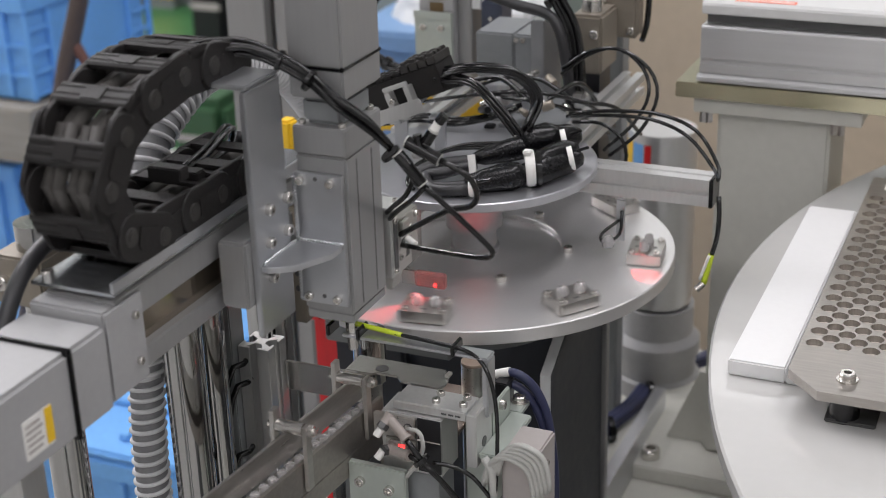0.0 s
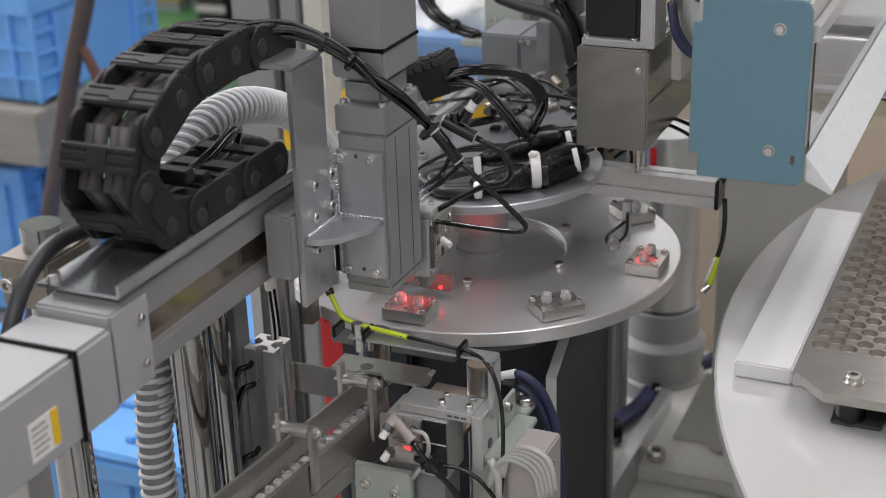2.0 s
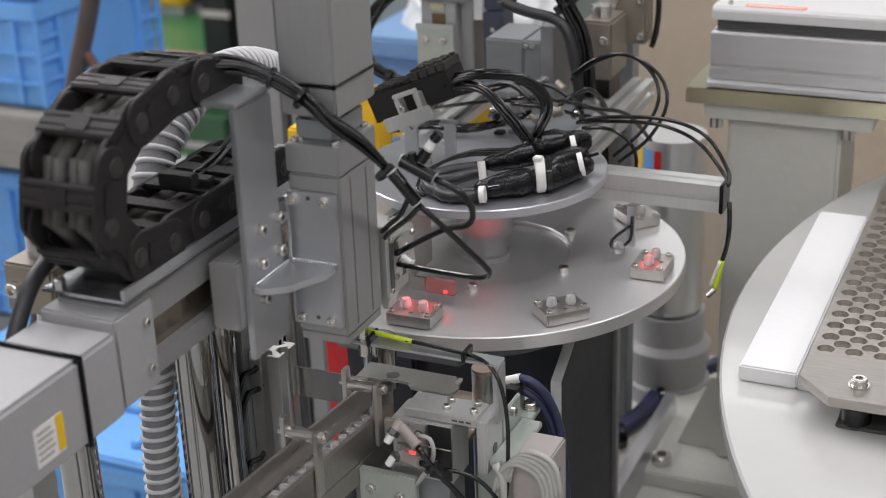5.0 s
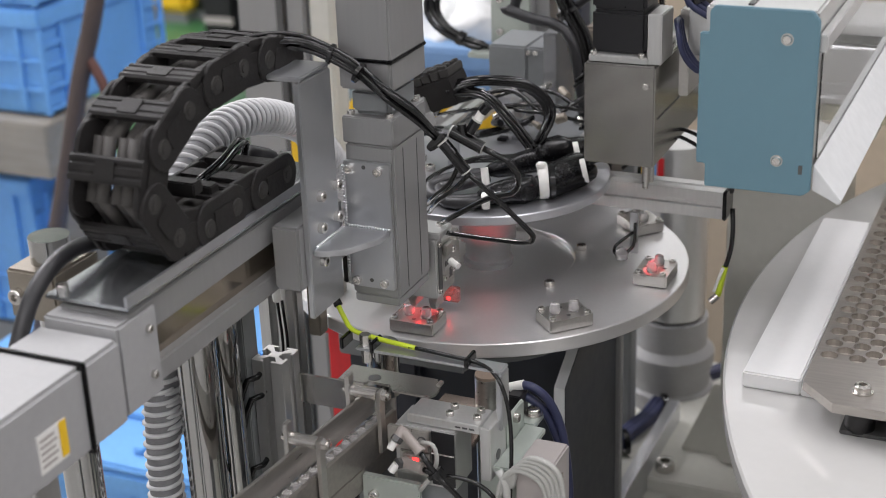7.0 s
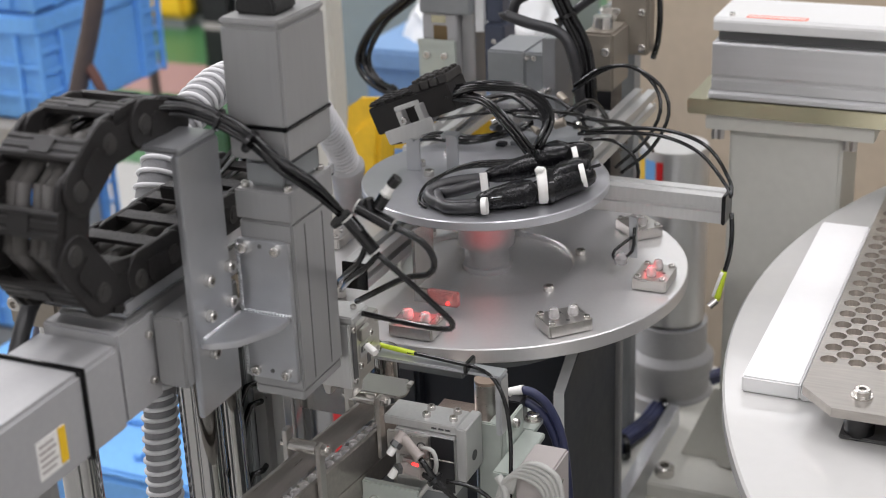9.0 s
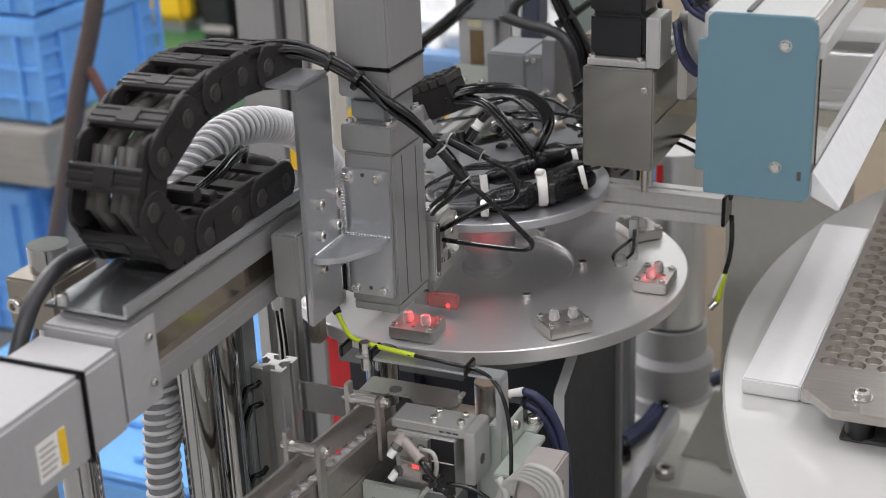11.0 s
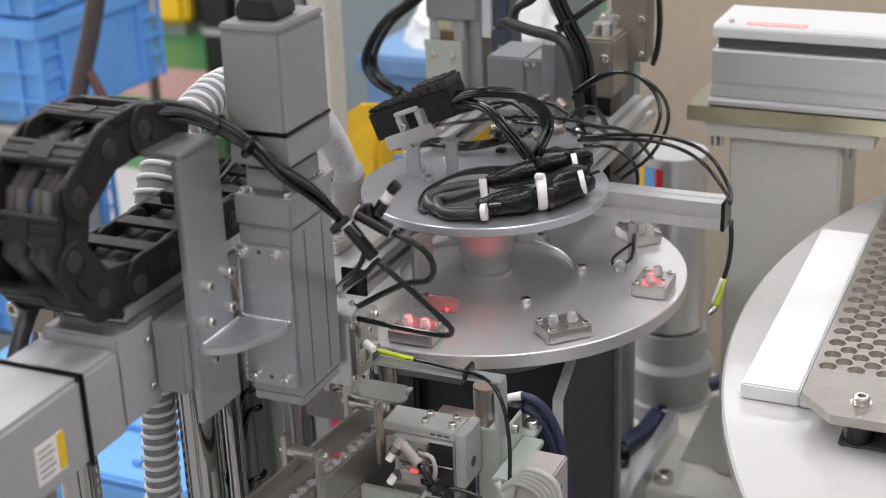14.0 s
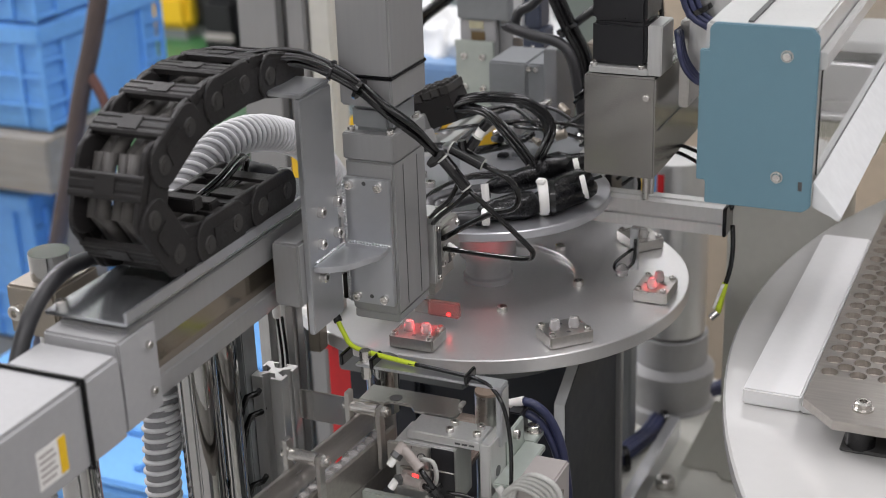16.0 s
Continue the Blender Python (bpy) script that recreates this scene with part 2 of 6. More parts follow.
def extrusion_outline(w, slot=0.27):
    """Cross-section of a slotted square profile of width w, centred."""
    g, i = slot / 2, 0.43
    quarter = [(0.17, 0.10), (i, 0.27), (i, g), (0.5, g), (0.5, 0.48), (0.48, 0.5), (g, 0.5), (g, i), (0.27, i), (0.10, 0.17)]
    pts = []
    for c, s in ((1, 0), (0, 1), (-1, 0), (0, -1)):
        pts += [((x * c - y * s) * w, (x * s + y * c) * w) for x, y in quarter]
    return pts


def extrusion(parent, name, a, b, w, axis, mat=None):
    """A slotted profile from a to b along an axis; the slots run the whole length."""
    c = [(a[k] + b[k]) / 2 for k in range(3)]
    o = extrusion_outline(w)
    if axis == "z":
        return part(name, prism([(c[0] + x, c[1] + y) for x, y in o], a[2], b[2], "z"), mat or ALU, parent)
    if axis == "x":
        return part(name, prism([(c[1] + x, c[2] + y) for x, y in o], a[0], b[0], "x"), mat or ALU, parent)
    return part(name, prism([(c[0] + x, c[2] + y) for x, y in o], a[1], b[1], "y"), mat or ALU, parent)


# ---- setting ----
setting("floor", box(-7, 6, -4, 8, -0.05, 0), CONCRETE, "pale grey concrete factory hall floor", "floor")
setting("floor_paint", box(-6.9, 0.4, 2.6, 7.9, 0.0005, 0.003), FLOOR, "green painted aisle of the factory floor", "floor")
# unseen shell added round the hall, kept pale so that it bounces light
setting("wall_east", box(6, 6.1, -4, 8, 0, 4), HALL, "pale grey unseen wall closing the factory hall", "wall")
setting("wall_west", box(-7.1, -7, -4, 8, 0, 4), HALL, "pale grey unseen wall closing the factory hall", "wall")
setting("wall_north", box(-7, 6, 8, 8.1, 0, 4), HALL, "pale grey unseen wall closing the factory hall", "wall")
setting("wall_south", box(-7, 6, -4.1, -4, 0, 4), HALL, "pale grey unseen wall closing the factory hall", "wall")
setting("ceiling", box(-7, 6, -4, 8, 4, 4.1), HALL, "pale grey unseen ceiling closing the factory hall", "ceiling")
setting("wall_panel", box(-0.365, 2.6, 1.55, 1.60, 0, 1.25), WALL, "beige plywood partition behind the machine", "wall")

BASE = 0.60   # top of the machine base
bed = thing("machine_bed", (0.1, 0.0, 0), "cream painted steel machine bed on the floor", "machine bed")
part("bed_top", box(-0.26, 1.6, -0.62, 0.62, BASE - 0.03, BASE), CREAM, bed, "cream painted bed plate", 0.003)
part("bed_cabinet", box(-0.20, 1.58, -0.60, 0.60, 0.06, BASE - 0.03), GREYPAINT, bed, "", 0.004)
for k, (x, y) in enumerate(((-0.15, -0.5), (1.5, -0.5), (-0.15, 0.5), (1.5, 0.5))):
    part("bed_foot", rod((x, y, 0), (x, y, 0.06), 0.04), RUBBER, bed)

# ---- rotary index table ----
DIAL = (0, 0, 1.0)
pedestal = thing("pedestal", (0, 0, BASE), "dark blue painted index table pedestal on the machine bed", "machine stand")
part("base_plate", box(-0.15, 0.15, -0.15, 0.15, BASE, BASE + 0.02), DARK, pedestal, "", 0.002)
PX = 0.105
PA, PB, PC, PD = (0.1050, -0.0668, 0.9019), (0.1050, 0.0389, 0.9032), (0.1050, 0.0978, 0.8738), (0.1050, 0.1014, 0.7508)
part("web_plate", prism([(PA[1], BASE + 0.02), (PA[1], PA[2]), (PB[1], 0.965), (PC[1], 0.965), (PD[1], BASE + 0.02)], PX - 0.011, PX, "x"), DARK, pedestal, "dark blue painted web plate", 0.0012)
part("web_edge", prism([(PA[1] - 0.0012, BASE + 0.02), (PA[1] - 0.0012, PA[2]), (PB[1] - 0.0012, 0.965), (PB[1], 0.965), (PA[1], PA[2]), (PA[1], BASE + 0.02)], PX - 0.011, PX - 0.0005, "x"), SHEET, pedestal, "pale grey strip along the plate edge")
part("rear_flange", box(PX - 0.011, PX + 0.004, PD[1] + 0.0005, PD[1] + 0.011, BASE + 0.02, 0.965), BODY, pedestal, "", 0.001)
part("post", box(-0.14, -0.06, -0.05, 0.06, BASE + 0.02, 0.90), DARK, pedestal, "", 0.004)
part("front_panel", box(-0.06, 0.094, -0.035, -0.030, BASE + 0.02, 0.93), DARK, pedestal, "dark panel between the posts")
part("gusset", prism([(0.0, 0.90), (-0.14, 0.90), (-0.14, 0.955), (-0.13, 0.965), (0.0, 0.965)], -0.07, 0.07, "y"), GREYPAINT, pedestal, "", 0.002)
part("index_drive", lathe([(0, 0), (0.10, 0), (0.11, 0.01), (0.11, 0.045), (0.09, 0.055), (0, 0.055)], (0, 0, 0.93), 40), GREYPAINT, pedestal)

dial = thing("index_table", DIAL, "round lapped aluminium rotary index table on a dark pedestal", "rotary table")
part("disc", lathe([(0, -0.014), (0.199, -0.014), (0.200, -0.013), (0.200, -0.001), (0.199, 0), (0.0875, 0), (0.0865, -0.001), (0.0865, -0.0055), (0.0, -0.0055)], DIAL, 128), DISC, dial)
part("hub", lathe([(0, -0.0054), (0.025, -0.0054), (0.025, 0.0), (0.0225, 0.002), (0.0225, 0.020), (0.0285, 0.022), (0.0285, 0.066), (0, 0.066)], DIAL, 48), HOUSING, dial, "pale turned aluminium hub")
for k in range(6):
    a = radians(-15 + 60 * k)
    screw(dial, (0.0955 * math.cos(a), 0.0955 * math.sin(a), 1.0), head=0.0050)

NEST_R = 0.173


def nest_meshes():
    """Nest block and its loose pieces, centred, the long side across."""
    w, d, h = 0.0215, 0.0165, 0.0115
    bm = box(-w, w, -d, d, 0.001, h)
    bmesh.ops.bevel(bm, geom=[e for e in bm.edges if abs(e.verts[0].co.z - e.verts[1].co.z) > 0.005], offset=0.0015, segments=2, affect="EDGES")
    out = []
    for name, b, mat in (("nest_block", bm, STEEL),
                         ("plug", lathe([(0, 0), (0.0050, 0), (0.0054, 0.004), (0.0045, 0.005), (0.0042, 0.0085), (0.0032, 0.0095), (0, 0.0095)], (0, 0, 0.0115), 16), NATURAL),
                         ("bore", lathe([(0, 0.0117), (0.0021, 0.0117)], (0, 0, 0), 12), SOCKET)):
        for f in b.faces:
            f.smooth = name == "plug"
        me = bpy.data.meshes.new(name)
        b.to_mesh(me)
        b.free()
        me.materials.append(mat)
        out.append(me)
    return out


block_mesh, plug_mesh, bore_mesh = nest_meshes()
NESTS = []
for k in range(8):
    a = radians(-89.5 + 45 * k)
    nest = new("nest_block", block_mesh)
    nest.parent = dial
    nest.matrix_basis = pose(NEST_R * math.cos(a), NEST_R * math.sin(a), 0, 0, 0, 0.5 + 45 * k)
    ORIGIN[nest.name] = Vector((0, 0, 0))
    tagged(nest, "machined steel nest block holding two plastic plugs")
    NESTS.append(nest)
    for x, y in ((-0.009, 0.001), (0.009, -0.001)):
        p = new("plug", plug_mesh)
        p.parent = nest
        p.location = (x, y, 0)
    for x, y in ((-0.0172, -0.0120), (0.0172, 0.0120), (-0.0172, 0.0120), (0.0172, -0.0120)):
        screw(nest, (x, y, 0.0110), head=0.0031)
    for x, y in ((0.0, 0.009), (0.0, -0.009)):
        p = new("bore", bore_mesh)
        p.parent = nest
        p.location = (x, y, 0)

# fixed plate over the hub
shelf = thing("fixed_top_plate", (0, 0, 1.066), "round zinc-plated plate fixed above the index table", "machine plate")
part("plate", lathe([(0, -0.009), (0.121, -0.009), (0.122, -0.008), (0.122, -0.001), (0.121, 0), (0, 0)], (0, 0, 1.09), 96), PLATE, shelf)
part("neck", lathe([(0, 0), (0.024, 0), (0.024, 0.016), (0, 0.016)], (0, 0, 1.0665), 32), ALU, shelf)

# ---- pick and place gantry ----
gantry = thing("gantry_beam", (-0.07, -0.4, BASE), "grey aluminium linear axis beam on chromed posts", "linear axis")
BX = -0.044
part("upper_rail", box(-0.100, BX, -0.53, -0.235, 1.140, 1.163), BODY, gantry, "", 0.001)
part("lower_rail", box(-0.100, BX, -0.53, -0.235, 1.098, 1.114), BODY, gantry, "", 0.001)
part("belt_cover", box(-0.096, BX - 0.008, -0.53, -0.235, 1.114, 1.140), BELT, gantry, "polished cover strip between the rails")
part("end_block", box(-0.104, BX + 0.002, -0.545, -0.500, 1.092, 1.160), HOUSING, gantry, "", 0.002)
part("motor_housing", box(-0.106, BX + 0.004, -0.70, -0.546, 1.090, 1.153), HOUSING, gantry, "bright housing with a yellow warning label", 0.003)
part("chain_tray", box(-0.107, -0.040, -0.535, -0.235, 1.168, 1.1705), TRAYZINC, gantry, "zinc-plated chain tray")
part("tray_lip", box(-0.0415, -0.039, -0.535, -0.235, 1.1706, 1.178), ZINC, gantry)
for y in (-0.535 + 0.03, -0.26):
    part("tray_bracket", box(-0.10, -0.05, y - 0.01, y + 0.01, 1.163, 1.168), ZINC, gantry)
screw(gantry, (-0.100, -0.525, 1.1705), head=0.0045)
for z in (1.110, 1.145):
    screw(gantry, (BX + 0.002, -0.512, z), (1, 0, 0), head=0.003)
part("caution_label", box(BX + 0.004, BX + 0.0046, -0.640, -0.612, 1.101, 1.128), WHITE, gantry, "white printed label")
part("caution_stripe", box(BX + 0.0047, BX + 0.0052, -0.619, -0.612, 1.103, 1.128), YELLOW, gantry, "yellow warning stripe")
for k in range(5):
    part("label_print", box(BX + 0.0047, BX + 0.0050, -0.638, -0.624 + 0.002 * (k % 2), 1.105 + 0.0045 * k, 1.1066 + 0.0045 * k), BOXGREY, gantry)
part("cable_tie", box(-0.108, BX + 0.0065, -0.590, -0.586, 1.0885, 1.1555), CABLE, gantry, "black nylon tie round the housing", 0.001)
part("post", rod((-0.085, -0.40, BASE), (-0.085, -0.40, 1.098), 0.0155, n=32), CHROME, gantry, "chromed round post")
part("post", rod((-0.105, -0.335, BASE), (-0.105, -0.335, 1.098), 0.0155, n=32), CHROME, gantry, "chromed round post")
part("post_tie", lathe([(0.0158, 0), (0.0180, 0), (0.0180, 0.005), (0.0158, 0.005)], (-0.085, -0.40, 0.905), 28, closed=True), CABLE, gantry, "black cable tie round the post")
part("post", box(-0.1, -0.066, -0.62, -0.596, BASE, 1.092), ALU, gantry, "slotted aluminium support post")

# energy chain
CH_LOW, CH_FIX, CH_LINKS, CH_PITCH = 1.1905, -0.315, 11, 0.0385
CH_AT = Vector((-0.07, -0.45, 1.171))
chain = thing("cable_chain", CH_AT, "black nylon cable drag chain looping over the gantry beam", "cable chain")


def link_meshes():
    """Side plate, outer and inner crossbars, hinge boss and a stretch of cable of one chain link."""
    h, p = 0.0172, CH_PITCH
    side = []
    for k in range(9):
        a = math.pi / 2 + math.pi * k / 8
        side.append((-p / 2 + 0.9 * h * math.cos(a), h * math.sin(a)))
    for k in range(9):
        a = -math.pi / 2 + math.pi * k / 8
        side.append((p / 2 + 0.9 * h * math.cos(a), h * math.sin(a)))
    out = {}
    for name in ("side_plate", "crossbar", "inner_crossbar", "hinge_boss", "inner_cable"):
        bm = bmesh.new()
        if name == "side_plate":
            prism(side, -0.0020, 0.0020, "x", bm)
            bmesh.ops.bevel(bm, geom=[e for e in bm.edges if e.calc_face_angle(0) > 1], offset=0.0008, segments=1, affect="EDGES")
            prism([(-0.012, -0.0075), (0.012, -0.0075), (0.012, 0.0055), (0.009, 0.0085), (-0.009, 0.0085), (-0.012, 0.0055)], 0.0018, 0.0030, "x", bm)
        elif name == "crossbar":
            outline = [(-0.0095, h - 0.004), (0.0095, h - 0.004), (0.0095, h - 0.0004), (0.0075, h + 0.0010), (0.0052, h + 0.0010), (0.0044, h + 0.0002), (0.0030, h + 0.0002), (0.0022, h + 0.0010),
                       (-0.0022, h + 0.0010), (-0.0030, h + 0.0002), (-0.0044, h + 0.0002), (-0.0052, h + 0.0010), (-0.0075, h + 0.0010), (-0.0095, h - 0.0004)]
            prism(outline, -0.0300, 0.0300, "x", bm)
            box(-0.008, 0.008, -0.0060, 0.0060, h + 0.0008, h + 0.0018, bm)
        elif name == "inner_crossbar":
            box(-0.028, 0.028, -0.0070, 0.0070, -h + 0.0005, -h + 0.0035, bm)
        elif name == "hinge_boss":
            rod((0.0012, -p / 2, 0), (0.0030, -p / 2, 0), 0.0072, 0.0066, n=20, bm=bm)
            rod((0.0029, -p / 2, 0), (0.0036, -p / 2, 0), 0.0036, n=14, bm=bm)
        else:
            rod((0, -0.023, 0), (0, 0.023, 0), 0.0050, n=12, bm=bm)
        me = bpy.data.meshes.new(name)
        for f in bm.faces:
            f.smooth = name == "inner_cable"
        bm.to_mesh(me)
        bm.free()
        me.materials.append({"inner_cable": DUSTY, "hinge_boss": BOSS}.get(name, CHAIN))
        out[name] = me
    return out


LINK = link_meshes()
LINKS = []
for k in range(CH_LINKS):
    ob = new("link")
    ob.empty_display_size = 0.01
    ob.parent = chain
    LINKS.append(ob)
    inset = -0.0024 if k % 2 else 0.0
    for name, x, z in (("side_plate", inset, 0), ("side_plate", -0.0575 - inset, 0), ("crossbar", -0.0287, 0), ("inner_crossbar", -0.0287, 0), ("hinge_boss", 0.0, 0),
                       ("inner_cable", -0.0085, -0.002), ("inner_cable", -0.0185, 0.001), ("inner_cable", -0.0290, -0.003), ("inner_cable", -0.0395, 0.001), ("inner_cable", -0.0495, -0.002)):
        c = new(name, LINK[name])
        c.parent = ob
        c.location = (x, 0, z)


def chain_line(c):
    """The chain's middle line (y, z) when the carriage has gone c of its stroke: a flat run, a round bend and an arched run to the bracket."""
    left, rise, end = -0.487 - 0.088 * c, 0.118 - 0.050 * c, -0.290 - STROKE * c
    top, mid = CH_LOW + 0.099, CH_LOW + 0.045
    pts = [(CH_FIX, CH_LOW), (left + 0.050, CH_LOW)]
    pts += [(left + 0.050 * (1 - math.sin(a)), mid - 0.045 * math.cos(a)) for a in (math.pi / 2 * k / 12 for k in range(1, 13))]
    pts += [(left + rise * (1 - math.cos(a)), mid + (top - mid) * math.sin(a)) for a in (math.pi / 2 * k / 16 for k in range(1, 17))]
    crest = left + rise
    pts += [(crest + (end - crest) * k / 8, top - 0.012 * (k / 8) ** 2) for k in range(1, 9)]
    return [Vector((0, *q)) for q in pts]


def chain_pose(u, c):
    """Pose at the share u of the chain's length, its y axis along the chain."""
    line = chain_line(c)
    steps = [(b - a).length for a, b in zip(line, line[1:])]

    def at(s):
        for a, b, d in zip(line, line[1:], steps):
            if s <= d:
                return a + (b - a) * (s / d)
            s -= d
        return line[-1] + (line[-1] - line[-2]).normalized() * s
    s = u * sum(steps)
    p, way = at(s), at(s + 0.017) - at(max(0, s - 0.017))
    return pose(-0.0413 - CH_AT.x, p.y - CH_AT.y, p.z - CH_AT.z, math.degrees(math.atan2(way.z, way.y)), 0, 0)


# carriage with bracket, vertical axis and gripper
STROKE = 0.163
unit = thing("pick_unit", (0.01, -0.27, 1.069), "grey vertical axis on a zinc-plated bracket riding the gantry beam", "pick unit")
part("carriage", box(-0.040, -0.016, -0.345, -0.270, 1.104, 1.158), BODY, unit, "", 0.002)
part("side_plate", box(-0.016, -0.011, -0.336, -0.285, 1.078, 1.272), ZINC, unit, "brushed zinc-plated bracket plate", 0.0008)
part("top_lip", box(-0.046, -0.011, -0.334, -0.287, 1.2725, 1.2765), ZINC, unit, "", 0.001)
part("front_plate", box(-0.0105, 0.0305, -0.275, -0.270, 1.083, 1.192), ZINC, unit, "zinc-plated mounting plate", 0.0006)
part("gusset", prism([(-0.0108, -0.332), (-0.0108, -0.2755), (0.0285, -0.2755), (0.0285, -0.292), (0.013, -0.322), (-0.003, -0.332)], 1.131, 1.136, "z"), ZINC, unit, "", 0.0006)
wb = bmesh.new()
for k in range(40):
    bmesh.ops.create_icosphere(wb, subdivisions=1, radius=0.0017, matrix=Matrix.Translation((-0.0102, -0.2755, 1.086 + k * 0.0026)))
for k in range(15):
    bmesh.ops.create_icosphere(wb, subdivisions=1, radius=0.0017, matrix=Matrix.Translation((-0.008 + 0.0026 * k, -0.276, 1.1366)))
    bmesh.ops.create_icosphere(wb, subdivisions=1, radius=0.0017, matrix=Matrix.Translation((-0.0102, -0.326 + 0.0032 * k, 1.1366)))
part("weld_seam", wb, ZINC, unit, "rippled weld seam")
for y, z in ((-0.289, 1.176), (-0.316, 1.176), (-0.291, 1.150), (-0.318, 1.150), (-0.318, 1.122)):
    screw(unit, (-0.011, y, z), (1, 0, 0), head=0.0045)
for x, z in ((-0.005, 1.186), (0.021, 1.186), (-0.003, 1.089), (0.022, 1.089)):
    screw(unit, (x, -0.275, z), (0, -1, 0), head=0.0036)
part("pin_hole", rod((0.008, -0.2752, 1.188), (0.008, -0.2745, 1.188), 0.0018, n=12), SOCKET, unit)
part("pin_hole", rod((0.010, -0.2752, 1.090), (0.010, -0.2745, 1.090), 0.0018, n=12), SOCKET, unit)
part("axis_body", box(-0.0105, 0.0325, -0.2695, -0.209, 1.074, 1.205), BODY, unit, "", 0.0015)
for y in (-0.252, -0.226):
    part("body_groove", box(0.0324, 0.0327, y - 0.0006, y + 0.0006, 1.078, 1.200), SOCKET, unit)
part("bottom_cap", box(-0.0095, 0.0315, -0.2685, -0.210, 1.066, 1.074), BODY, unit, "", 0.001)
part("top_flange", box(-0.0115, 0.0335, -0.2705, -0.208, 1.206, 1.228), BODY, unit, "", 0.001)
for x, y in ((-0.006, -0.264), (0.028, -0.264), (0.028, -0.216), (-0.006, -0.216)):
    screw(unit, (x, y, 1.228), head=0.0032)
part("coupling_housing", box(-0.006, 0.029, -0.264, -0.215, 1.228, 1.250), GREYPAINT, unit, "", 0.004)
part("motor", box(-0.0115, 0.0345, -0.2705, -0.206, 1.2505, 1.345), BODY, unit, "", 0.0018)
part("motor_band", box(-0.0125, 0.0355, -0.2715, -0.205, 1.273, 1.2765), CABLE, unit, "black cable tie round the motor", 0.001)
part("motor_lid", box(-0.0115, 0.0345, -0.2705, -0.206, 1.3455, 1.350), BODY, unit, "", 0.0012)
part("plug_cover", prism([(-0.006, 1.350), (0.026, 1.350), (0.026, 1.357), (0.021, 1.366), (0.000, 1.366), (-0.006, 1.357)], -0.258, -0.228, "y"), RUBBER, unit, "black rubber plug cover", 0.002)
part("guide_rail", box(0.014, 0.026, -0.2085, -0.204, 1.090, 1.185), STEEL, unit)

grip = thing("gripper", (0.0, 0.0, 0.0), "", "")
grip.parent = unit
ORIGIN[grip.name] = Vector((0.01, -0.27, 1.069))
tagged(grip, "small two-finger pneumatic gripper on a slide")
part("slide_block", box(0.004, 0.036, -0.2035, -0.190, 1.078, 1.1335), ALU, grip, "", 0.001)
part("slide_top", box(0.008, 0.040, -0.2035, -0.176, 1.134, 1.140), ALU, grip, "bright top plate with a bore", 0.001)
part("gripper_body", box(-0.004, 0.034, -0.1895, -0.148, 1.086, 1.124), STEEL, grip, "", 0.001)
part("jaw_slot", box(-0.0042, 0.0342, -0.172, -0.166, 1.0858, 1.0950), SOCKET, grip)
part("port_block", box(0.0345, 0.0380, -0.186, -0.172, 1.112, 1.122), STEEL, grip, "", 0.0006)
part("side_label", box(0.0342, 0.0346, -0.184, -0.170, 1.096, 1.108), ALU, grip, "bright printed plate")
for k in range(3):
    part("label_print", box(0.0346, 0.0349, -0.1825 + 0.0045 * k, -0.1795 + 0.0045 * k, 1.100, 1.105), SOCKET, grip)
for y, z in ((-0.186, 1.091), (-0.154, 1.091), (-0.154, 1.118)):
    screw(grip, (0.0342, y, z), (1, 0, 0), head=0.0026)
for y, z in ((-0.199, 1.084), (-0.199, 1.128)):
    screw(grip, (0.036, y, z), (1, 0, 0), head=0.0024)
part("slide_gap", box(0.0362, 0.0368, -0.200, -0.193, 1.084, 1.128), SOCKET, grip)
part("tube_elbow", rod((0.0385, -0.180, 1.106), (0.048, -0.184, 1.103), 0.0030, n=12), WHITE, grip, "white tube elbow")
part("finger_base", box(-0.008, 0.030, -0.182, -0.152, 1.0715, 1.0855), STEEL, grip, "", 0.001)
for x in (-0.002, 0.018):
    part("finger", prism([(x - 0.004, 1.071), (x + 0.005, 1.071), (x + 0.005, 1.064), (x + 0.003, 1.060), (x + 0.003, 1.054), (x - 0.002, 1.054), (x - 0.004, 1.061)], -0.176, -0.158, "y"), STEEL, grip, "", 0.0006)
    screw(grip, (x, -0.182, 1.0785), (0, -1, 0), head=0.0028)
for z in (1.094, 1.112):
    screw(grip, (0.0345, -0.168, z), (1, 0, 0), head=0.0028)
screw(grip, (0.032, -0.186, 1.140), head=0.0026)

# cables of the pick unit
def unit_cable(name, pts, r, mat=CABLE, label=""):
    return part(name, tube(pts, r, step=0.01), mat, unit, label)


for k, (dx, dz) in enumerate(((0, 0), (0.004, 0.003), (-0.003, 0.004), (0.001, 0.007), (0.006, 0.001), (0.003, -0.004))):
    unit_cable("air_tube", [(-0.075 + dx * 2, -0.36, 1.286 + dz), (-0.06 + dx * 2, -0.325, 1.295 + dz), (-0.035 + dx, -0.29, 1.290 + dz), (0.002 + dx, -0.279, 1.272 + dz),
                            (0.030 + dx, -0.279, 1.252 + dz), (0.048 + dx, -0.265, 1.232 + dz), (0.062 + dx * 0.6, -0.256, 1.214 + dz * 0.6)], 0.0021)
for at, way in (((-0.012, -0.280, 1.281), (0.9, 0.2, -0.35)), ((0.012, -0.281, 1.268), (0.9, 0, -0.5)), ((0.062, -0.252, 1.207), (0.5, 0.3, -0.8))):
    w = Vector(way).normalized()
    part("cable_tie", rod(Vector(at) - w * 0.0015, Vector(at) + w * 0.0015, 0.0085, n=12), CABLE, unit)


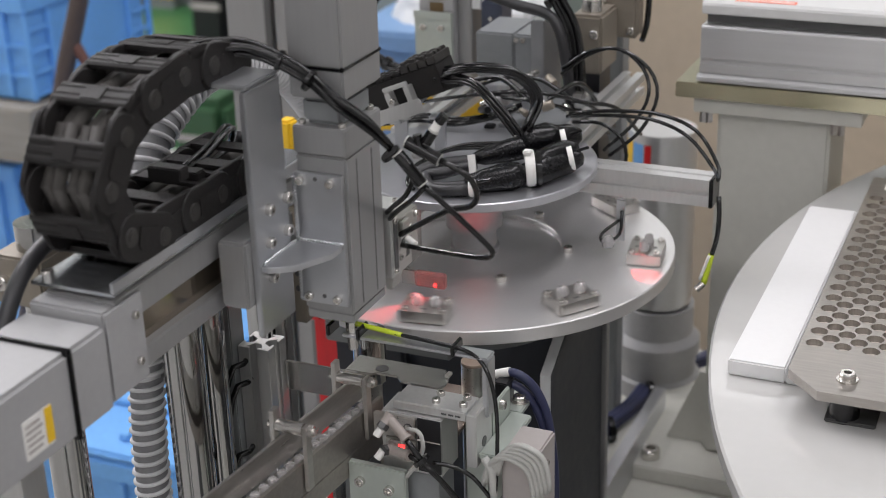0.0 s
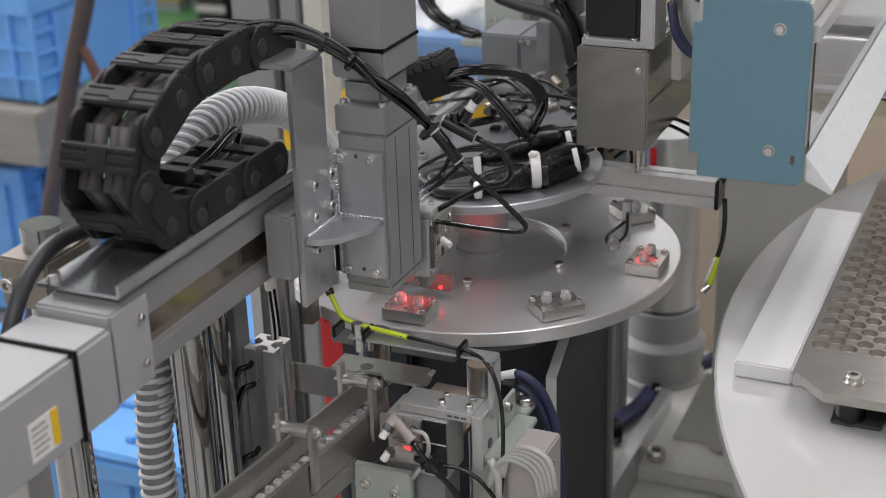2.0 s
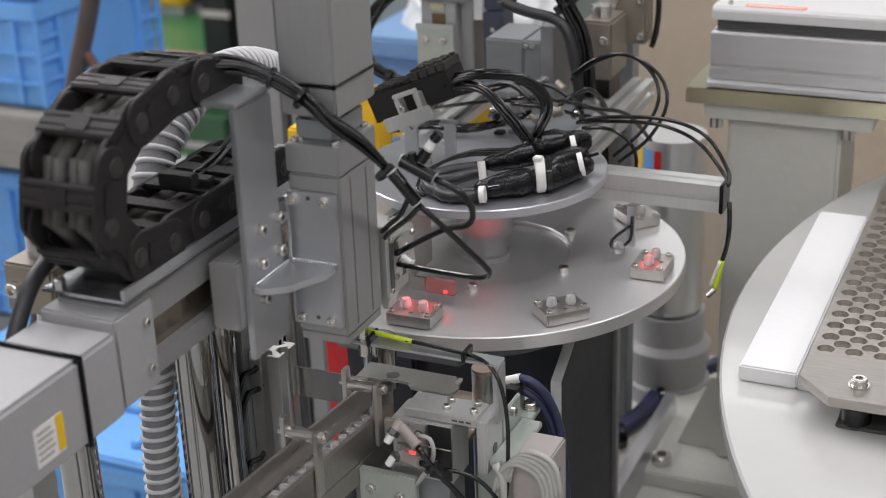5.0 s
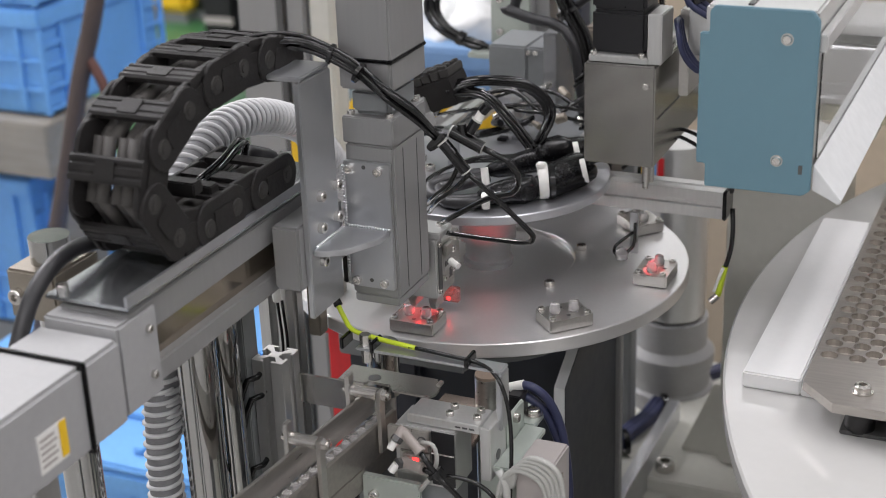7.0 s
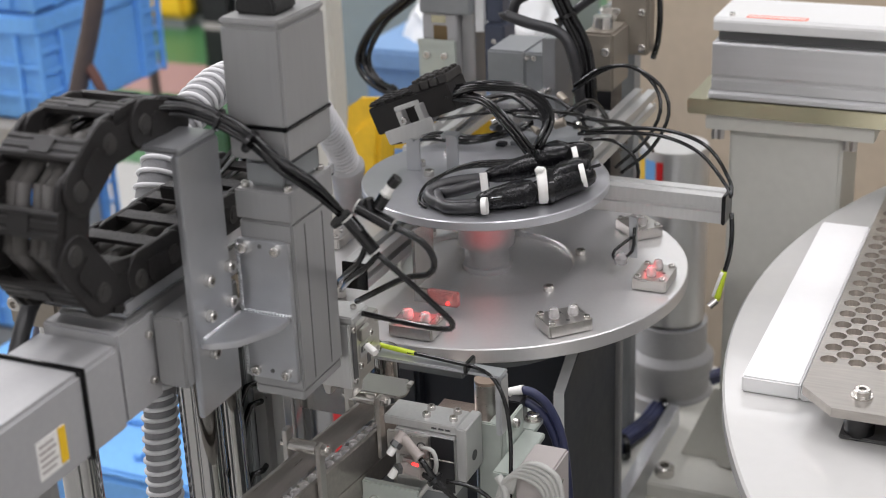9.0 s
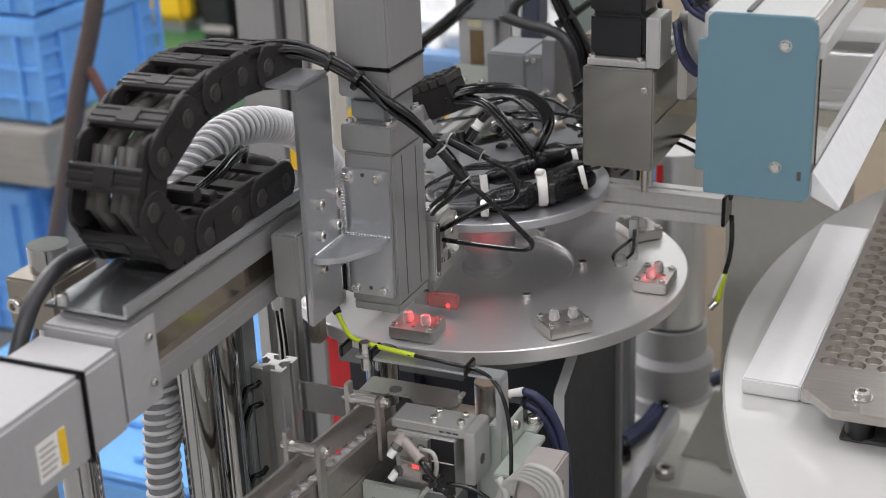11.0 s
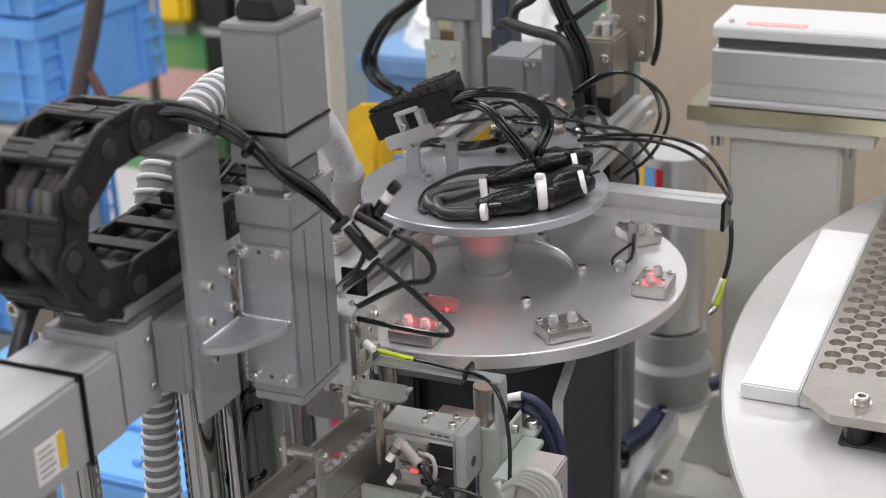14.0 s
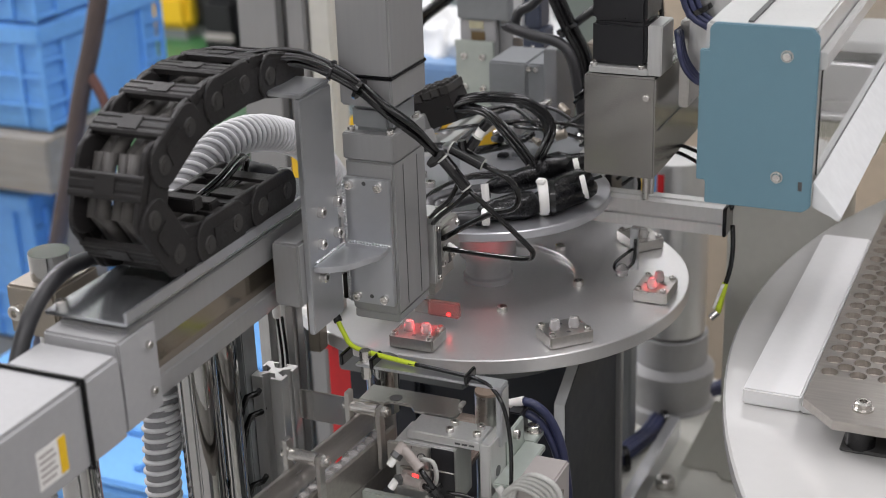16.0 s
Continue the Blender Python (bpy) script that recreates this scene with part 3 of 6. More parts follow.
def fitting(a, b, r=0.006):
    part("tube_fitting", rod(a, b, r, n=14), CABLE, unit, "black push-in tube fitting")
    w = (Vector(b) - Vector(a)).normalized()
    part("fitting_ring", rod(Vector(b) - w * 0.0009, Vector(b) + w * 0.0003, r * 1.03, n=14), LIGHTCABLE, unit, "pale fitting ring")


TEE_A, TEE_B = (0.0744, -0.2500, 1.2175), (0.1015, -0.2500, 1.2059)
fitting(TEE_B, TEE_A, 0.0052)
fitting(TEE_A, TEE_B, 0.0050)
fitting((0.0908, -0.2500, 1.2184), (0.0965, -0.2480, 1.2281), 0.0044)
part("tube_plug", rod((0.0968, -0.2480, 1.2285), (0.1001, -0.2470, 1.2341), 0.0034, n=12), WHITE, unit, "white tube plug")
part("tube_plug", rod((0.1003, -0.2470, 1.2346), (0.1051, -0.2460, 1.2402), 0.0040, n=10), CABLE, unit)
part("tee_knob", rod((0.0850, -0.2500, 1.2155), (0.0838, -0.2500, 1.2242), 0.0036, n=12), CABLE, unit)
fitting((0.0778, -0.2550, 1.2000), (0.0694, -0.2560, 1.2098), 0.0050)
fitting((0.0755, -0.2550, 1.2021), (0.0877, -0.2520, 1.1854), 0.0048)
unit_cable("air_tube", [(0.0877, -0.2520, 1.1854), (0.1113, -0.2450, 1.1612), (0.1334, -0.2360, 1.1354), (0.1349, -0.2300, 1.1264), (0.1250, -0.2220, 1.1180), (0.0840, -0.2050, 1.1096), (0.0362, -0.1850, 1.1014)], 0.0023)
unit_cable("air_tube", [(0.1015, -0.2500, 1.2059), (0.1207, -0.2450, 1.1946), (0.1263, -0.2380, 1.1786), (0.1168, -0.2280, 1.1625), (0.0889, -0.2120, 1.1487), (0.0349, -0.1850, 1.1107)], 0.0025)
unit_cable("air_tube", [(0.0896, -0.2520, 1.1837), (0.0731, -0.2400, 1.1666), (0.0457, -0.2150, 1.1427), (0.0248, -0.1900, 1.1208)], 0.0021)
unit_cable("air_tube", [(0.0821, -0.2520, 1.1924), (0.0678, -0.2400, 1.1699), (0.0433, -0.2150, 1.1474), (0.0218, -0.1900, 1.1267)], 0.0021)

# corrugated duct arching behind the beam
duct = thing("cable_duct", (-0.125, -0.409, BASE), "light grey corrugated plastic cable duct arching behind the beam", "cable duct")
DUCT = [(-0.121, -0.409, 0.60), (-0.121, -0.409, 0.80), (-0.121, -0.409, 0.946), (-0.121, -0.401, 1.031), (-0.121, -0.392, 1.11), (-0.121, -0.383, 1.175), (-0.121, -0.366, 1.208), (-0.121, -0.334, 1.232),
        (-0.1240, -0.2737, 1.2477), (-0.1330, -0.1947, 1.2351), (-0.1600, -0.0716, 1.1828), (-0.1920, 0.0442, 1.1021), (-0.2140, 0.1111, 1.0455)]


def duct_hose(name, pts, r=0.0132, pitch=0.0092, wire=0.0019):
    """A flexible hose with a spiral rib wound round it; the rib is a part of the hose."""
    hose = part(name, tube(pts, r, n=24, step=0.003), HOSE, duct, "grey flexible hose with a pale spiral rib")
    line = smooth_line(pts, 0.0012)
    up, s, out = Vector((0.3, 0.2, 1)).normalized(), 0.0, []
    for k, q in enumerate(line):
        d = (line[min(k + 1, len(line) - 1)] - line[max(k - 1, 0)]).normalized()
        s += (q - line[k - 1]).length if k else 0
        up = (up - d * up.dot(d)).normalized()
        v, a = d.cross(up), 2 * math.pi * s / pitch
        out.append(q + (up * math.cos(a) + v * math.sin(a)) * (r + 0.0006))
    part("spiral_rib", tube(out, wire, n=6, step=0.004), RIB, hose, "pale plastic spiral rib")
    return hose


duct_hose("duct_riser", DUCT[:4])
arch = duct_hose("duct_hose", DUCT[3:], 0.0140, 0.0100, 0.0021)
DC = (-0.2250, 0.1451, 0.9668)
collar = part("duct_collar", lathe([(0, 0), (0.0170, 0), (0.0185, 0.004), (0.0185, 0.070), (0.0205, 0.074), (0.0205, 0.084), (0.0150, 0.090), (0, 0.090)], (0, 0, 0), 28), HOUSING, duct, "smooth pale grey end collar")
collar.data.transform(along(Vector(DC) - ORIGIN[duct.name], Vector((-0.2130, 0.1085, 1.0505)) - ORIGIN[duct.name]) @ Matrix.Translation(ORIGIN[duct.name]))
part("duct_pipe", rod((DC[0], DC[1], DC[2] - 0.001), (DC[0], DC[1], BASE), 0.016, n=24), GREYPAINT, duct)

# ---- tray transfer arm on the cross rail ----
rail = thing("cross_rail", (0.5, 0.34, BASE), "silver covered linear rail on a cream painted column", "linear axis")
part("rail_body", prism([(0.300, 1.1085), (0.300, 1.1200), (0.302, 1.1212), (0.302, 1.1240), (0.300, 1.1252), (0.300, 1.1600), (0.302, 1.162), (0.400, 1.162), (0.400, 1.1085)], 0.150, 1.55, "x"), RAILALU, rail, "", 0.0006)
part("rail_base", prism([(0.294, 1.100), (0.294, 1.1050), (0.300, 1.1080), (0.404, 1.1080), (0.404, 1.100)], 0.148, 1.55, "x"), RAILALU, rail, "", 0.0006)
part("rail_slot", box(0.154, 1.548, 0.312, 0.388, 1.1621, 1.1749), SOCKET, rail, "dark bar in the slot under the cover")
part("rail_cover", prism([(0.300, 1.175), (0.300, 1.186), (0.304, 1.190), (0.396, 1.190), (0.400, 1.186), (0.400, 1.175)], 0.150, 1.55, "x"), COVER, rail, "white rail cover", 0.001)
part("rail_sticker", box(0.185, 0.250, 0.306, 0.318, 1.1901, 1.1904), ORANGE, rail, "orange and white warning sticker")
part("rail_sticker", box(0.187, 0.248, 0.309, 0.313, 1.1905, 1.1907), WHITE, rail, "orange and white warning sticker")
screw(rail, (0.168, 0.312, 1.1900), head=0.003)
part("rail_plate", box(0.126, 1.58, 0.291, 0.42, 1.081, 1.0985), GOLD, rail, "chromated steel mounting plate", 0.001)
part("column_head", box(0.145, 0.33, 0.300, 0.44, 1.062, 1.0805), CREAM, rail, "", 0.001)
part("column", box(0.170, 0.296, 0.312, 0.43, BASE + 0.02, 1.062), CREAM, rail, "", 0.004)
part("column_foot", box(0.085, 0.345, 0.25, 0.49, BASE, BASE + 0.02), CREAM, rail, "", 0.002)
part("column_rib", prism([(0.170, BASE + 0.02), (0.120, BASE + 0.02), (0.160, BASE + 0.12), (0.170, BASE + 0.12)], 0.33, 0.345, "y"), CREAM, rail, "", 0.001)
for x, y in ((0.115, 0.275), (0.31, 0.275)):
    screw(rail, (x, y, BASE + 0.02), head=0.012, name="anchor_bolt")
for x in (0.155, 0.162, 0.300, 0.308):
    part("plate_bolt", rod((x, 0.306, 1.050), (x, 0.306, 1.062), 0.004, n=6), STEEL, rail)
part("column", box(1.25, 1.37, 0.31, 0.43, BASE, 1.079), CREAM, rail, "", 0.004)

arm = thing("transfer_arm", (0.30, -0.20, 1.19), "silver transfer axis with blue-grey end cap on the cross rail", "linear axis")
part("arm_body", box(0.262, 0.345, -0.196, 0.46, 1.192, 1.318), ALU, arm, "", 0.002)
cap = [(0.266, 1.1765), (0.341, 1.1765), (0.347, 1.181), (0.347, 1.312), (0.341, 1.319), (0.270, 1.319), (0.266, 1.315), (0.266, 1.298), (0.259, 1.298), (0.259, 1.195), (0.266, 1.195)]
part("end_cap", prism(cap, -0.2005, -0.196, "y"), TEAL, arm, "blue-grey painted end cap", 0.0008)
for x, z in ((0.324, 1.297), (0.321, 1.203)):
    part("cap_screw", rod((x, -0.2006, z), (x, -0.2032, z), 0.0042, 0.0030, n=18), SCREW, arm)
    part("cap_washer", rod((x, -0.2005, z), (x, -0.2012, z), 0.0047, n=18), STEEL, arm)
part("cap_notch", box(0.3375, 0.3405, -0.2012, -0.2004, 1.194, 1.201), SOCKET, arm)
part("side_shelf", prism([(0.3475, 1.180), (0.368, 1.170), (0.370, 1.173), (0.3475, 1.200)], -0.194, 0.46, "y"), SHEET, arm, "pale grey side cover", 0.0006)
part("side_window", box(0.3475, 0.3490, -0.190, 0.46, 1.204, 1.285), ACRYLIC, arm, "clear acrylic side cover")
part("side_lip", box(0.3455, 0.352, -0.194, 0.46, 1.287, 1.300), ALU, arm, "", 0.001)
part("top_strip", box(0.292, 0.296, -0.19, 0.46, 1.3181, 1.3195), SOCKET, arm)
part("rail_slider", box(0.258, 0.345, 0.296, 0.404, 1.1903, 1.1918), STEEL, arm)
part("mount_plate", box(0.200, 0.2615, -0.005, 0.085, 1.225, 1.318), ALU, arm, "", 0.001)

head = thing("vacuum_head", (0, 0, 0), "", "")
head.parent = arm
ORIGIN[head.name] = Vector((0.30, -0.20, 1.19))
tagged(head, "stainless pick head with a black stepper motor")
part("head_cover", box(0.114, 0.180, -0.040, 0.122, 1.132, 1.226), HEADSTEEL, head, "brushed stainless cover box", 0.0015)
part("cover_seam", box(0.1802, 0.1808, -0.030, 0.116, 1.175, 1.1762), SOCKET, head)
screw(head, (0.172, -0.040, 1.208), (0, -1, 0), head=0.003)
part("mount_flange", box(0.117, 0.172, -0.036, 0.06, 1.2265, 1.233), ALU, head, "", 0.001)
part("motor", box(0.118, 0.168, -0.030, 0.020, 1.2335, 1.272), BLACKPART, head, "black stepper motor", 0.003)
part("motor", box(0.118, 0.168, -0.030, 0.020, 1.2725, 1.352), BLACKPART, head, "black stepper motor", 0.003)
part("motor_label", box(0.126, 0.160, -0.024, 0.010, 1.3521, 1.3526), WHITE, head, "white and blue motor label")
part("connector", box(0.1685, 0.174, -0.022, -0.010, 1.318, 1.336), ORANGE, head, "orange motor connector", 0.001)
for x in (0.121, 0.165):
    screw(head, (x, -0.033, 1.232), head=0.0032)
part("side_bar", box(0.1705, 0.1835, -0.034, 0.004, 1.2265, 1.272), ALU, head, "", 0.001)
for k in range(6):
    e = 0.0045 * (k % 3)
    part("motor_cable", tube([(0.172, -0.012 + 0.004 * k, 1.342), (0.186 + e, -0.022 + 0.005 * k, 1.335), (0.196 + e, -0.026 + 0.005 * k, 1.305), (0.205 + e, -0.026 + 0.005 * k, 1.282), (0.224 + e, -0.02 + 0.004 * k, 1.268)], 0.0027), NAVY, head, "navy motor cable")
for k in range(3):
    part("motor_cable", tube([(0.190, -0.010 + 0.007 * k, 1.262), (0.196, -0.026 + 0.007 * k, 1.258 - 0.003 * k), (0.201, -0.028 + 0.007 * k, 1.238), (0.213, -0.024 + 0.006 * k, 1.222), (0.230, -0.01, 1.216)], 0.0027), NAVY, head, "navy motor cable")
for x, z in ((0.199, 1.310), (0.210, 1.283)):
    part("cable_tie", rod((x - 0.001, -0.012, z + 0.002), (x + 0.001, -0.012, z - 0.002), 0.0125, n=12), CABLE, head)
part("guide_block", box(0.1905, 0.1995, 0.0, 0.08, 1.19, 1.27), STEEL, head, "", 0.001)
for y in (-0.012, 0.006):
    part("suction_tube", rod((0.165, y, 1.108), (0.165, y, 1.1315), 0.0035, n=12), STEEL, head)
    part("suction_pad", rod((0.165, y, 1.102), (0.165, y, 1.108), 0.0030, 0.003, n=12), STEEL, head)

# ---- large round tray table ----
TC = (1.072, 0.0355)
tray_table = thing("round_tray_table", (TC[0], TC[1], BASE), "large round white lacquered rotary tray table", "round table")
part("tabletop", lathe([(0, -0.016), (0.815, -0.016), (0.817, -0.014), (0.817, -0.002), (0.815, 0), (0, 0)], (TC[0], TC[1], 0.985), 160), TABLE, tray_table)
part("table_rim", lathe([(0.80, -0.036), (0.802, -0.0165), (0.70, -0.0165), (0.70, -0.036)], (TC[0], TC[1], 0.985), 128, closed=True), GREYPAINT, tray_table)
part("table_column", rod((TC[0], TC[1], BASE), (TC[0], TC[1], 0.965), 0.15, n=32), GREYPAINT, tray_table)

strip = thing("white_guide_bar", (0.32, 0.02, 0.985), "white plastic guide bar lying on the round table", "guide bar")
part("bar", box(0.2948, 0.3436, -0.160, 0.2145, 0.9852, 1.000), ACETAL, strip, "", 0.0015)
part("bar_step", box(0.3440, 0.362, -0.160, 0.2145, 0.9852, 0.995), ACETAL, strip, "", 0.001)

tray = thing("hole_tray", (0.5, 0.0, 0.985), "machined steel tray with rows of round holes on the table", "tray")


def hole_tray():
    """Plate with staggered round holes cut through; each hole sits in a diamond cell."""
    x0, y0, z0, z1 = 0.351, -0.226, 1.011, 1.019
    ax, ay, r, nx, ny, n = 0.01145, 0.01172, 0.0072, 13, 31, 16
    gy = -0.1434 - ay
    bm = bmesh.new()

    def flat(pts):
        for z, q in ((z1, pts), (z0, pts[::-1])):
            bm.faces.new([bm.verts.new((*c, z)) for c in q])
    for j in range(ny):
        shift = j % 2
        cy = gy + ay * (j + 1)
        for i in range(nx - shift):
            cx = x0 + ax * (1 + shift + 2 * i)
            tips = [(cx + ax, cy), (cx, cy + ay), (cx - ax, cy), (cx, cy - ay)]
            rim = [(cx + r * math.cos(2 * math.pi * k / n), cy + r * math.sin(2 * math.pi * k / n)) for k in range(n)]
            for q in range(4):
                arc = [rim[(q * 4 + k) % n] for k in range(5)]
                flat([tips[q], tips[(q + 1) % 4]] + arc[::-1])
            for k in range(n):
                a, b = rim[k], rim[(k + 1) % n]
                bm.faces.new([bm.verts.new(v) for v in ((*a, z1), (*b, z1), (*b, z0), (*a, z0))])
            if j in (0, ny - 1) and i < nx - 1:
                e = -ay if j == 0 else ay
                t = [(cx, cy + e), (cx + 2 * ax, cy + e), (cx + ax, cy)]
                flat(t if j == 0 else t[::-1])
        if shift:
            for e, x in ((1, x0), (-1, x0 + 2 * ax * nx)):
                t = [(x, cy + ay), (x, cy - ay), (x + e * ax, cy)]
                flat(t if e > 0 else t[::-1])
    x1, y1 = x0 + 2 * ax * nx, gy + ay * (ny + 1)
    for y, e in ((gy, 1), (y1, -1)):
        for x, f in ((x0, 1), (x1, -1)):
            t = [(x, y), (x + f * ax, y), (x, y + e * ay)]
            flat(t if e * f > 0 else t[::-1])
    prism([(x0 + 0.028, y0), (x1 - 0.028, y0), (x1, y0 + 0.030), (x1, gy), (x0, gy), (x0, y0 + 0.030)], z0, z1, "z", bm)
    prism([(x0, y1), (x1, y1), (x1, y1 + 0.05), (x0, y1 + 0.05)], z0, z1, "z", bm)
    box(x0 - 0.0002, x0, gy, y1, z0, z1 - 0.0001, bm)
    bmesh.ops.remove_doubles(bm, verts=bm.verts, dist=0.00005)
    return bm


part("tray_plate", hole_tray(), TRAY, tray, smooth=False)
part("tray_floor", box(0.3515, 0.648, -0.1555, 0.228, 1.0112, 1.0134), TRAYFLOOR, tray, "plate closing the holes from below")
screw(tray, (0.398, -0.200, 1.019), head=0.0065)
part("screw_washer", rod((0.398, -0.200, 1.0191), (0.398, -0.200, 1.0206), 0.0085), SCREW, tray)
part("tray_leg", rod((0.398, -0.200, 0.9855), (0.398, -0.200, 1.0108), 0.012), CABLE, tray, "black support foot")
part("tray_leg", rod((0.60, -0.200, 0.9855), (0.60, -0.200, 1.0108), 0.012), CABLE, tray, "black support foot")
part("tray_leg", rod((0.5, 0.2, 0.9855), (0.5, 0.2, 1.0108), 0.012), CABLE, tray, "black support foot")
part("foot_plate", box(0.384, 0.424, -0.212, -0.178, 0.9853, 0.9885), SOCKET, tray, "dark plate under the tray", 0.001)
part("tray_label", box(0.366, 0.40, 0.235, 0.262, 1.0191, 1.0195), WHITE, tray, "white paper tag with black print")

# ---- posts and clamps beside the gantry ----
slot_post = thing("slotted_post", (-0.083, -0.285, BASE), "grey slotted aluminium profile post with a bright cut end", "profile post")
extrusion(slot_post, "profile", (-0.083, -0.285, BASE), (-0.083, -0.285, 1.010), 0.030, "z")
# white overlay paints the highlight on the aluminium end
part("cut_end", prism([(-0.083 + x, -0.285 + y) for x, y in extrusion_outline(0.0296)], 1.0102, 1.0106, "z"), WHITE, slot_post, "sawn end whitened as a highlight")
rear_post = thing("slotted_post", (-0.125, -0.20, BASE), "grey slotted aluminium profile post under the beam", "profile post")
extrusion(rear_post, "profile", (-0.125, -0.20, BASE), (-0.125, -0.20, 1.16), 0.030, "z")
part("stop_bracket", box(-0.100, -0.088, -0.195, -0.18, 0.985, 1.085), BROWNBLOCK, rear_post, "dark bracket with two holes", 0.001)
for z in (1.02, 1.035):
    part("hole", rod((-0.094, -0.1955, z), (-0.094, -0.1945, z), 0.003, n=12), SOCKET, rear_post)
part("sensor", rod((-0.115, -0.222, 1.030), (-0.113, -0.226, 1.045), 0.004, n=12), WHITE, rear_post, "white proximity sensor")
for d in (0, 0.005):
    part("sensor_wire", tube([(-0.115 + d, -0.222, 1.030), (-0.113 + d, -0.222, 0.98), (-0.118 + d, -0.226, 0.93)], 0.0014), CABLE, rear_post)
for k, (y, z) in enumerate(((0.0, 0.985), (0.004, 0.965), (-0.003, 0.90))):
    part("post_cable", tube([(-0.112, -0.330 + y, z - 0.10), (-0.100, -0.315 + y, z), (-0.09, -0.305 + y, z + 0.012), (-0.105, -0.25 + y, z), (-0.12, -0.23 + y, z - 0.10)], 0.0026), CABLE, rear_post, "black cable")

riser = thing("cable_riser", (-0.115, -0.315, BASE), "dark cable riser with black cables between the posts", "cable riser")
part("riser_channel", box(-0.138, -0.116, -0.318, -0.300, BASE, 1.095), BLACKPART, riser, "", 0.001)
# plain strip added for the grey slotted profile between the posts
part("riser_profile", box(-0.1155, -0.0990, -0.308, -0.286, BASE, 1.095), GREYPAINT, riser, "plain dark grey profile strip", 0.001)
for z in (0.93, 0.985, 1.045):
    screw(riser, (-0.107, -0.308, z), (0, -1, 0), head=0.003)
for k in range(4):
    part("riser_cable", tube([(-0.134 + 0.006 * k, -0.322, BASE), (-0.133 + 0.006 * k, -0.324, 0.8), (-0.135 + 0.006 * k, -0.323, 0.95), (-0.132 + 0.005 * k, -0.322, 1.09)], 0.003), CABLE, riser)
for z in (0.90, 1.0):
    part("riser_tie", box(-0.140, -0.110, -0.327, -0.299, z, z + 0.004), CABLE, riser)
clamp = thing("shaft_clamp", (-0.1650, -0.4659, 1.1231), "beige steel clamp block with a polished shaft end", "shaft clamp")
CL = (-0.1650, -0.4572, 1.1472)
part("clamp_block", box(CL[0] - 0.022, CL[0] + 0.022, CL[1] - 0.025, CL[1] + 0.03, CL[2] - 0.030, CL[2] + 0.010), BROWNBLOCK, clamp, "", 0.002)
part("shaft", rod((CL[0] + 0.002, CL[1], BASE), (CL[0] + 0.002, CL[1], CL[2] + 0.030), 0.0155, n=32), CHROME, clamp, "polished shaft end")
screw(clamp, (CL[0] - 0.012, CL[1] - 0.025, CL[2] - 0.010), (0, -1, 0), head=0.006)
lead = thing("beam_cable", (-0.11, -0.50, 1.17), "thick dark grey cable curving down beside the beam", "cable")
part("sheath", tube([(-0.1120, -0.5742, 1.1240), (-0.1120, -0.5591, 1.1510), (-0.1120, -0.5390, 1.1738), (-0.1120, -0.5082, 1.1865), (-0.1120, -0.4727, 1.1841), (-0.1080, -0.4418, 1.1762)], 0.0062, n=12), GREYCABLE, lead)
for k, pts in enumerate(([(-0.0700, -0.3924, 1.2053), (-0.0700, -0.3642, 1.2068), (-0.0700, -0.3291, 1.2160), (-0.0750, -0.3120, 1.2114), (-0.0800, -0.3158, 1.1965), (-0.0800, -0.3549, 1.1910)],
                         [(-0.0750, -0.3884, 1.2055), (-0.0750, -0.3512, 1.2111), (-0.0800, -0.3168, 1.2157), (-0.0850, -0.2998, 1.2050), (-0.0850, -0.3166, 1.1938), (-0.0800, -0.3629, 1.1924)])):
    part("loose_wire", tube(pts, 0.0022), CABLE, lead)
part("sheath_end", tube([(-0.0850, -0.3307, 1.1867), (-0.0850, -0.2926, 1.1784), (-0.0850, -0.2597, 1.1697), (-0.0900, -0.2514, 1.1789), (-0.0950, -0.2779, 1.1920)], 0.0055, n=10), GREYCABLE, lead)
for q in ((-0.0600, -0.4283, 1.2190), (-0.0600, -0.4074, 1.2094), (-0.0600, -0.3817, 1.1995)):
    part("strain_relief", box(q[0] - 0.014, q[0] + 0.014, q[1] - 0.006, q[1] + 0.006, q[2] - 0.006, q[2] + 0.004), CHAIN, lead, "", 0.001)

# ---- part feeder ----
feeder = thing("part_feeder", (0.015, -0.42, BASE), "steel feeder rail carrying a row of milky plastic parts", "feeder")


def fx(y):
    return 0.026 + 0.10 * (y + 0.29)


FY0, FY1 = -0.80, -0.292


def feeder_wall(name, a, b, z0, z1, mat):
    part(name, prism([(fx(FY0) + a, FY0), (fx(FY0) + b, FY0), (fx(FY1) + b, FY1), (fx(FY1) + a, FY1)], z0, z1, "z"), mat, feeder, "", 0.0005)


